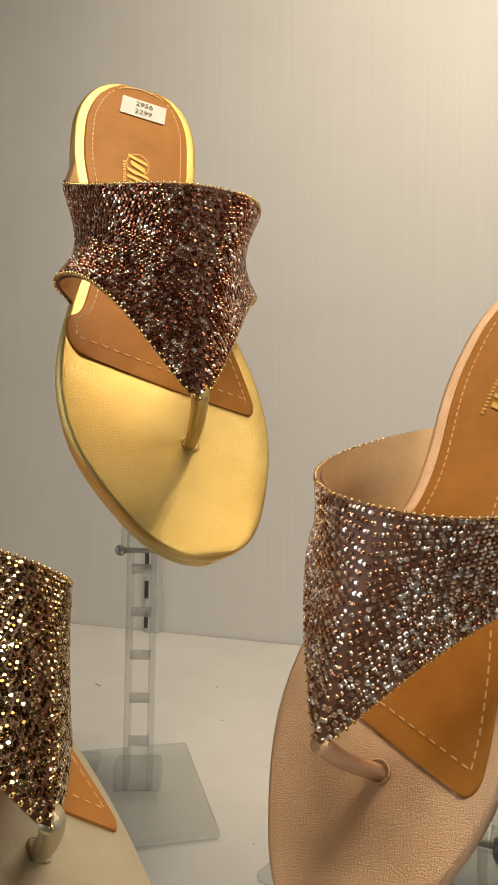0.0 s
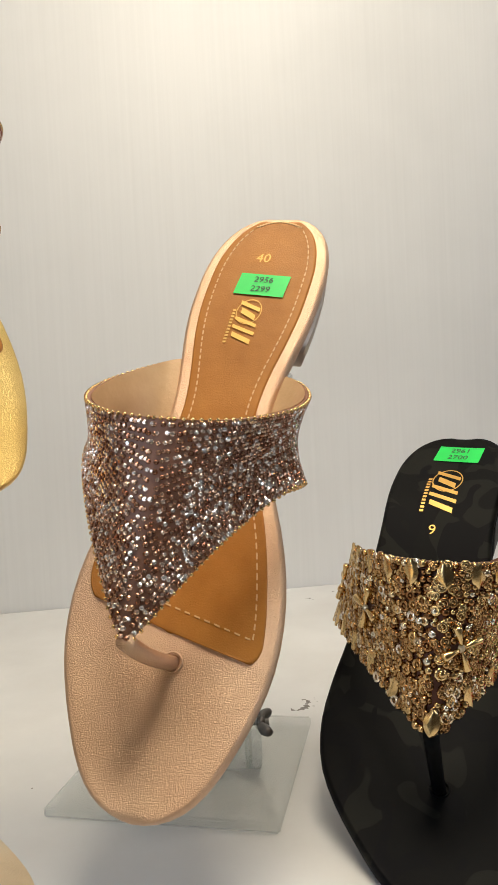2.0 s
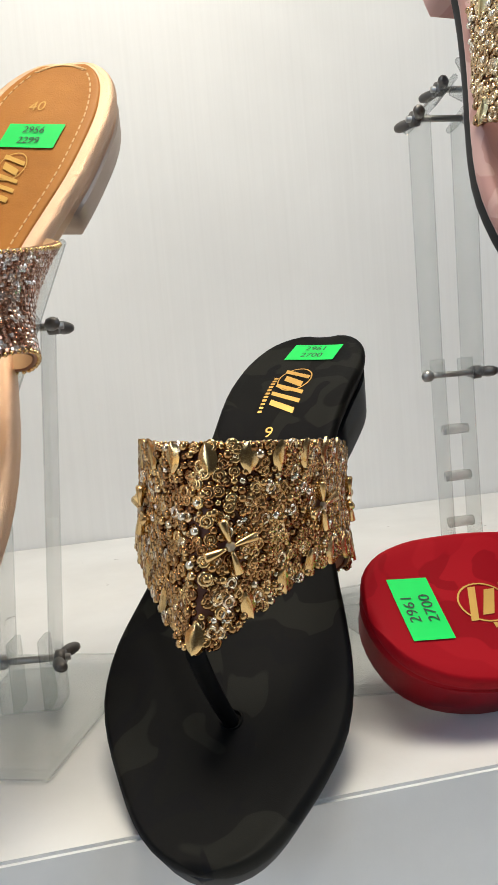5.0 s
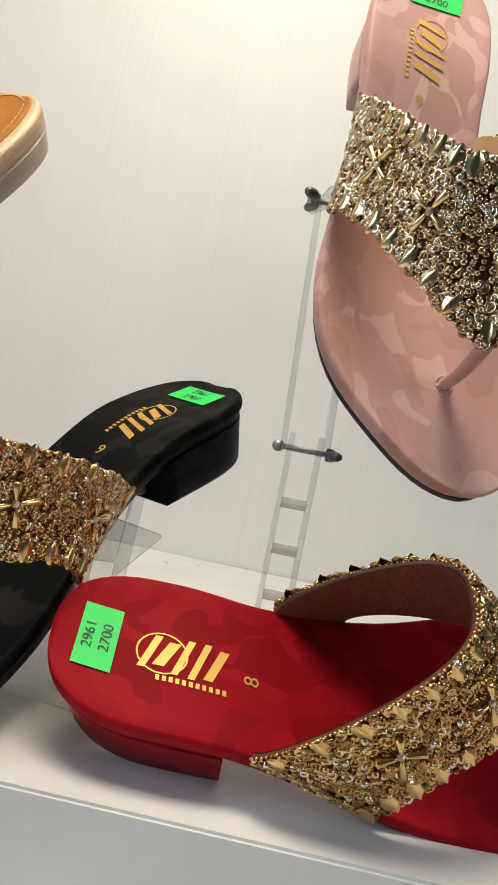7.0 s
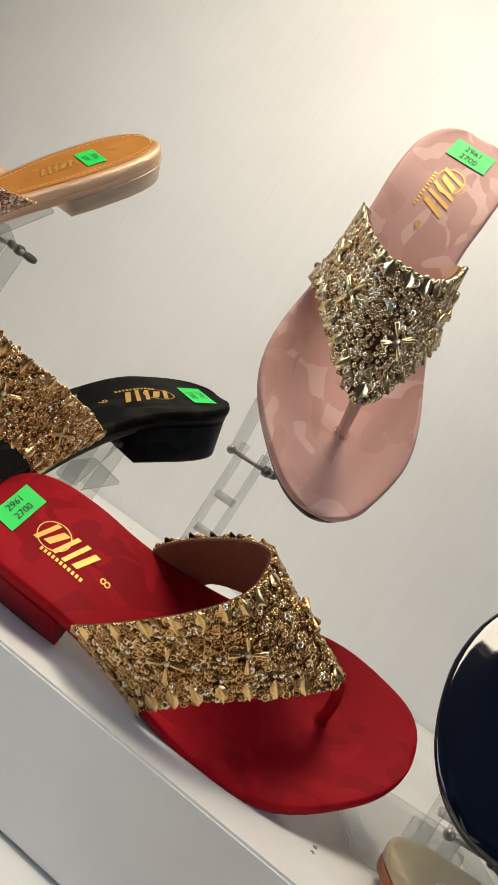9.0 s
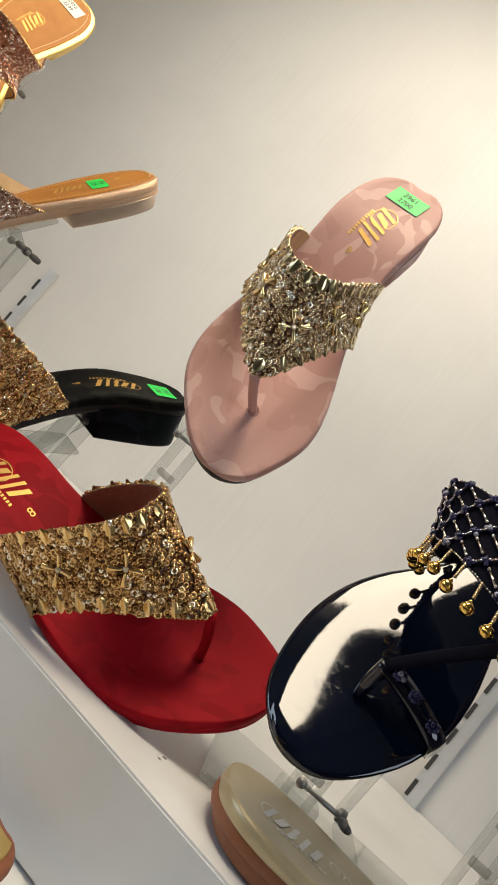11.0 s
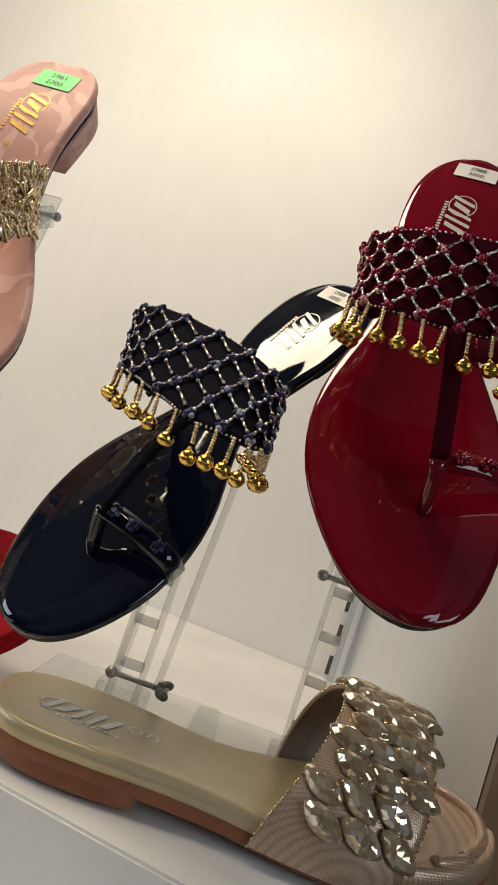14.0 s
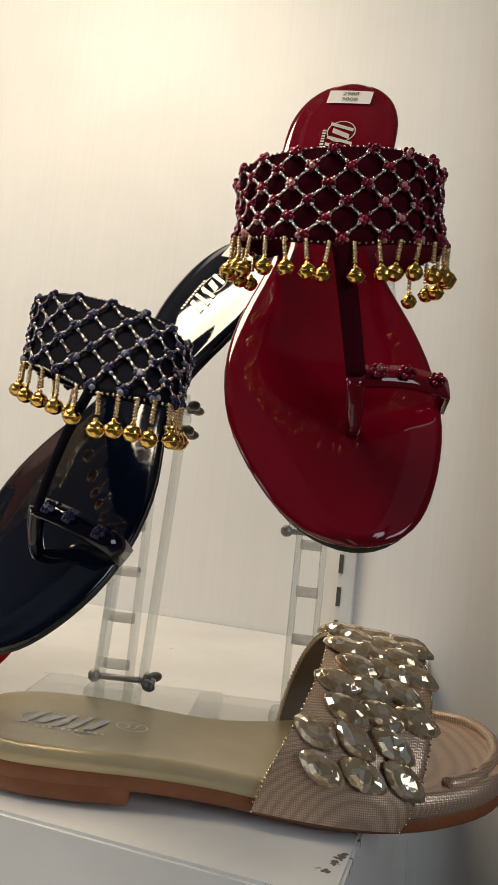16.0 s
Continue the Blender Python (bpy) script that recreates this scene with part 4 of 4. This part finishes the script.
    def band(pts, w, thick):
        rows = []
        for i, p in enumerate(pts):
            d = (pts[min(i + 1, len(pts) - 1)] - pts[max(i - 1, 0)]).normalized()
            y = Vector((0, 1, 0))
            z = d.cross(y).normalized()
            rows.append([p + y * (w * a) + z * (thick * b) for a, b in ((-1, -1), (-1, 1), (0, 1.4), (1, 1), (1, -1), (0, -1.2))])
        return Bag().grid(rows, True, True)
    toe_loop = part("toe_loop", band(loop, 0.0046, 0.0011), cover, ob, "toe strap with bead clusters")
    clus = Bag()
    for k in (3, 7, 12):
        c = loop[k] + Vector((0, 0, 0.0026))
        for a in range(6):
            o = Vector((0.0022 * math.cos(a * 1.05), 0.0022 * math.sin(a * 1.05), 0.0008))
            clus.ball(Matrix.Translation(c + o), 0.0014, 7, 5)
        clus.ball(Matrix.Translation(c + Vector((0, 0, 0.002))), 0.0015, 7, 5)
    tagged(part("cluster_beading", clus, bead, toe_loop, "faceted glass bead clusters"), kind="stuff")
    base = last.at(last.px, 0.825 * last.L, -0.001)
    part("toe_post", Bag().tube([tip.lerp(base, i / 8) + Vector((0, 0.002 * math.sin(math.pi * i / 8), 0)) for i in range(9)], lambda t: 0.0036 - 0.0006 * t, 12), cover, ob)
    price_label(last, ob, "white_label", 0.0, 0.06 * last.L, 0.023, 0.0115, lines, 178, "white")
    logo(last, ob, mark, 0.17, 0.026)
    return ob


def marquise(a, b, h):
    k = 14
    ring = [(a * math.cos(2 * math.pi * i / k), b * math.sin(2 * math.pi * i / k) * abs(math.sin(2 * math.pi * i / k)) ** 0.4) for i in range(k)]
    base = [(x, y, 0) for x, y in ring]
    mid = [(x * 0.98, y * 0.98, h * 0.35) for x, y in ring]
    upper = [(x * 0.72, y * 0.72, h * 0.78) for x, y in ring]
    tab = [(x * 0.42, y * 0.42, h) for x, y in ring]
    fs = [(i, (i + 1) % k, k + (i + 1) % k, k + i) for i in range(k)]
    for lo in (1, 2):
        for i in range(0, k):
            j = (i + 1) % k
            p, q, r, t = lo * k + i, lo * k + j, (lo + 1) * k + i, (lo + 1) * k + j
            fs += [(p, q, r), (q, t, r)] if i % 2 else [(p, q, t), (p, t, r)]
    fs.append(tuple(3 * k + i for i in range(k)))
    return base + mid + upper + tab, fs


def jewelled_slide(key):
    ob = thing("slide_sandal", placed(key), "taupe gold slide sandal with crystal studded mesh strap on the shelf", "sandal", "sandals on display")
    last = last_of(key, 0.006, 0.012)
    last.tucked, last.foot = False, 0.009
    part("footbed", last.loft(0.0, 0.0, 0.007, roll=0.0035), "taupe", ob)
    part("outsole", last.loft(0.0008, -0.0065, last.t - 0.0005, roll=0.001), "brown_sole", ob, "brown moulded sole")
    part("heel", last.heel_block(0.30, 0.985), "brown_sole", ob, "low brown heel")
    part("toe_cover", last.loft(-0.0006, 0.0012, 0.007, 0.72, 1.0, 0.003), "mesh", ob, "glitter mesh toe cover")
    rim = [last.at(last.mid(s) + sd * (last.half(s) - 0.006), s * last.L - (0.004 if s > 0.9 else 0.0), 0.002) for sd, s in [(1, 0.82 + 0.175 * i / 12) for i in range(13)] + [(-1, 0.995 - 0.175 * i / 12) for i in range(13)]]
    part("toe_rim", Bag().tube(rim, 0.0026, 10), "mesh", ob, "padded rim round the toe")
    f = strap_surface(last, *STRAPS[key])
    strap = strap_band(f, ob, "mesh", "taupe_lining", "wide glitter mesh strap", 0.002)
    vs, fs = marquise(0.0100, 0.0053, 0.0046)
    stone = Bag().add(vs, fs).mesh("crystal", MAT["cut_crystal"], False)
    for r in range(10):
        u = -0.20 + 0.118 * r
        for i in range(4):
            v = 0.17 + 0.275 * i - (0.135 if r % 2 else 0.0)
            if not 0.1 < v < 0.92:
                continue
            p, n, du = frame_at(f, u, v)
            o = part_mesh("crystal", stone, strap, "champagne marquise crystal")
            o.matrix_local = frame_matrix(p + n * 0.0008, n, du, 78 + random.uniform(-9, 9)) @ pose(0, 0, 0, random.uniform(-9, 9), random.uniform(-9, 9), 0)
    beaded_edge(f, 0.0, strap, "pale_leaf", 0.0006, 0.0013)
    beaded_edge(f, 1.0, strap, "pale_leaf", 0.0006, 0.0013, "lower_edge_beading")
    logo(last, ob, "white_print", 0.135, 0.032)
    ring = Bag()
    for a in range(28):
        b0, b1 = 2 * math.pi * a / 28, 2 * math.pi * (a + 1) / 28
        ring.add([(-0.002 + 0.0055 * q * math.sin(b), 0.29 * last.L + 0.007 * q * math.cos(b), 0) for b, q in ((b0, 1), (b1, 1), (b1, 0.9), (b0, 0.9))], [(0, 1, 2, 3)])
    mark = part("size_ring", drape(last, ring, 0.0012), "white_print", ob, "white printed size ring", False)
    part("size_mark", lettering("37", 0.0075, -0.002, 0.29 * last.L, 90, last, 0.0012), "white_print", mark, "", False)
    return ob


def lower_sandal():
    ob = thing("flat_sandal", pose(0.350, 0.216, SH - 0.0655, 0, 0, 165), "flat sandal with glittering gold insole and white price label", "sandal", "sandals on display")
    last = Last(0.255, 1.05, 1.05, 0, 0, 0, 0, 0, 0, 0, 0, 0, 0, 0, 0, 0.004, 0.012)
    part("footbed", last.loft(0.0, 0.0, 0.006, roll=0.003), "brown_sole", ob, "brown leather footbed rim")
    part("outsole", last.loft(0.001, -0.006, last.t - 0.0005, roll=0.001), "black_sole", ob)
    part("insole", last.loft(0.006, 0.0014, 0.002, 0.02, 0.97, 0.0012), "gold", ob, "gold glitter insole")
    price_label(last, ob, "white_label", 0.004, 0.075 * last.L, 0.026, 0.014, (), 60, "white")
    f = strap_surface(last, 0.55, 0.60, 0.72, 0.74, 0.05, 0.045, 0.8)
    strap_band(f, ob, "gold", "tan_lining", "plain gold leather strap")


lower_sandal()
rhinestone_sandal("A", "gold", "crystal_a", "gold", "gold leather thong sandal with brown rhinestone strap on a stand", "white_label", ("2956", "2299"), "", 0.71, 0.36)
rhinestone_sandal("B", "silver", "crystal_b", "silver", "silver leather thong sandal with bronze rhinestone strap on stand", "white_label", ("2956", "2299"), "", 0.71, 0.36)
rhinestone_sandal("C", "rose", "crystal_c", "rose_heel", "rose gold leather thong sandal with rhinestone strap and green price label", "green_label", ("2956", "2299"), "40", 0.745, 0.25)
camo_sandal("D", "black", "black_heel", "gold_bead", "gold_leaf", "black camouflage thong sandal with gold beaded strap and block heel", ("2961", "2700"), "9")
camo_sandal("E", "red", "red_heel", "gold_bead", "gold_leaf", "red camouflage thong sandal with gold beaded strap, propped on its side", ("2961", "2700"), "8")
camo_sandal("F", "pink", "pink", "pale_bead", "pale_leaf", "pink camouflage thong sandal with pale gold beaded strap on stand", ("2961", "2700"), "9", "gold_print", "tan_lining")
bell_sandal("G", "navy", "navy_cloth", "navy_bead", "navy patent sandal with beaded lattice band and brass bells", ("2988", "3000"), "silver_print")
bell_sandal("I", "maroon", "maroon_cloth", "red_bead", "maroon patent sandal with beaded lattice band and brass bells", ("2988", "3000"), "silver_print")
jewelled_slide("H")


# ---- acrylic stands ----
def wing_nut(ob, m, length):
    """A bolt along x with a domed head on one end and a wing nut on the other."""
    part("bolt", Bag().tube([m @ Vector((x, 0, 0)) for x in (-length / 2 - 0.003, length / 2 + 0.006)], 0.0015, 10), "steel", ob)
    part("bolt_head", Bag().ball(m @ Matrix.Translation((-length / 2 - 0.0025, 0, 0)), 0.0032, 12, 8), "steel", ob)
    nut = Bag().tube([m @ Vector((x, 0, 0)) for x in (length / 2, length / 2 + 0.004)], 0.0034, 10)
    for sgn in (-1, 1):
        pts = [m @ Vector((length / 2 + 0.002 + 0.0045 * t * t, sgn * (0.003 + 0.0095 * t), 0)) for t in (0, 0.3, 0.6, 0.85, 1.0)]
        nut.tube(pts, lambda t: 0.0016 + 0.0012 * math.sin(math.pi * t), 8)
    part("wing_nut", nut, "dark_steel", ob, "dark steel wing nut")


def plate(a, b, across, width, thick):
    """A flat bar from a to b, `width` wide along `across`."""
    a, b = Vector(a), Vector(b)
    d = b - a
    z = d.normalized()
    x = (Vector(across) - z * Vector(across).dot(z)).normalized()
    y = z.cross(x)
    c = (a + b) / 2
    m = Matrix(((x.x, y.x, z.x, c.x), (x.y, y.y, z.y, c.y), (x.z, y.z, z.z, c.z), (0, 0, 0, 1)))
    return Bag().box(m, width, thick, d.length, 0.0006)


def shoe_stand(key, foot, turn, base_mid, base_turn, column, joints, gap=0.010, arm_width=0.014, tray=(0.31, 0.80), size=0.108, turned=()):
    """Base plate, ladder column of two clear bars with milky rungs, bolted arm and the tray under the shoe.
    joints: the places of the bolts from the column's top to the bracket under the tray; turned: those with the nut on the other side."""
    ob = thing("display_stand", pose(foot[0], foot[1], SH, 0, 0, turn), "clear acrylic shoe stand with ladder column, bolts and wing nuts", "display stand", "acrylic shoe stands")
    inv = ob.matrix_world.inverted()
    bm = inv @ pose(base_mid[0], base_mid[1], SH + 0.0031, 0, 0, base_turn)
    part("base_plate", Bag().box(bm, size, size, 0.005, 0.001), "acrylic", ob, "clear square base plate", False)
    part("collar", Bag().box(Matrix.Translation((0, 0, 0.012)), gap + 0.016, 0.016, 0.014, 0.001), "acrylic", ob, "clear acrylic collar", False)
    for sgn in (-1, 1):
        part("column_bar", Bag().box(Matrix.Translation((sgn * (gap / 2 + 0.0015), 0, 0.005 + column / 2)), 0.003, 0.012, column, 0.0005), "acrylic", ob, "", False)
    z = 0.03
    while z < column - 0.008:
        part("rung", Bag().tube([Vector((x, 0, z)) for x in (-gap / 2 - 0.0005, gap / 2 + 0.0005)], 0.0027, 12), "rung", ob, "milky plastic spacer rung")
        z += 0.024
    pts = [inv @ Vector((p[0], p[1], p[2] + SH)) for p in joints]
    for a, b in zip(pts, pts[1:]):
        for sgn in (-1, 1):
            off = Vector((sgn * (gap / 2 + 0.005), 0, 0))
            part("arm_bar", plate(a + off, b + off, (0, 1, 0), arm_width, 0.003), "acrylic", ob, "", False)
    for i, p in enumerate(pts):
        wing_nut(ob, Matrix.Translation(p) @ pose(0, 0, 0, 0, 0, 180 if i in turned else 0), gap + 0.010)
    m = inv @ placed(key)
    L = POSES[key][6]
    part("tray", Bag().box(m @ Matrix.Translation((0, (tray[0] + tray[1]) / 2 * L, -0.0022)), 0.034, (tray[1] - tray[0]) * L, 0.003, 0.0008), "acrylic", ob, "clear tray below the sole", False)
    lower = m @ Vector((0, 0.42 * L, -0.004))
    part("bracket", plate(pts[-1], lower, (1, 0, 0), gap + 0.006, 0.004), "acrylic", ob, "", False)


def under(key, s, drop):
    p = placed(key) @ Vector((0, s * POSES[key][6], -drop))
    return (p.x, p.y, p.z - SH)


shoe_stand("A", (-0.163, 0.366), 18, (-0.178, 0.355), 30, 0.142, [(-0.161, 0.362, 0.137), under("A", 0.42, 0.018)])
shoe_stand("B", (-0.235, 0.330), 20, (-0.235, 0.330), 20, 0.030, [(-0.235, 0.325, 0.028), under("B", 0.42, 0.018)])
shoe_stand("C", (0.012, 0.327), -10, (-0.009, 0.339), -21, 0.030, [(0.013, 0.325, 0.026), under("C", 0.42, 0.018)])
shoe_stand("D", (0.134, 0.362), -10, (0.138, 0.350), -12, 0.030, [(0.134, 0.362, 0.022), (0.137, 0.364, 0.094)])
shoe_stand("F", (0.227, 0.357), 0, (0.220, 0.38), 8, 0.133, [(0.227, 0.356, 0.130), (0.221, 0.340, 0.250), under("F", 0.32, 0.018)], 0.012, 0.020, turned=(1, 2))
shoe_stand("G", (0.428, 0.343), 16, (0.425, 0.355), 16, 0.115, [(0.440, 0.326, 0.028), (0.447, 0.322, 0.152), under("G", 0.40, 0.018)], 0.012, 0.016)
shoe_stand("I", (0.521, 0.362), 10, (0.515, 0.375), 14, 0.112, [(0.520, 0.362, 0.108), under("I", 0.42, 0.018)])
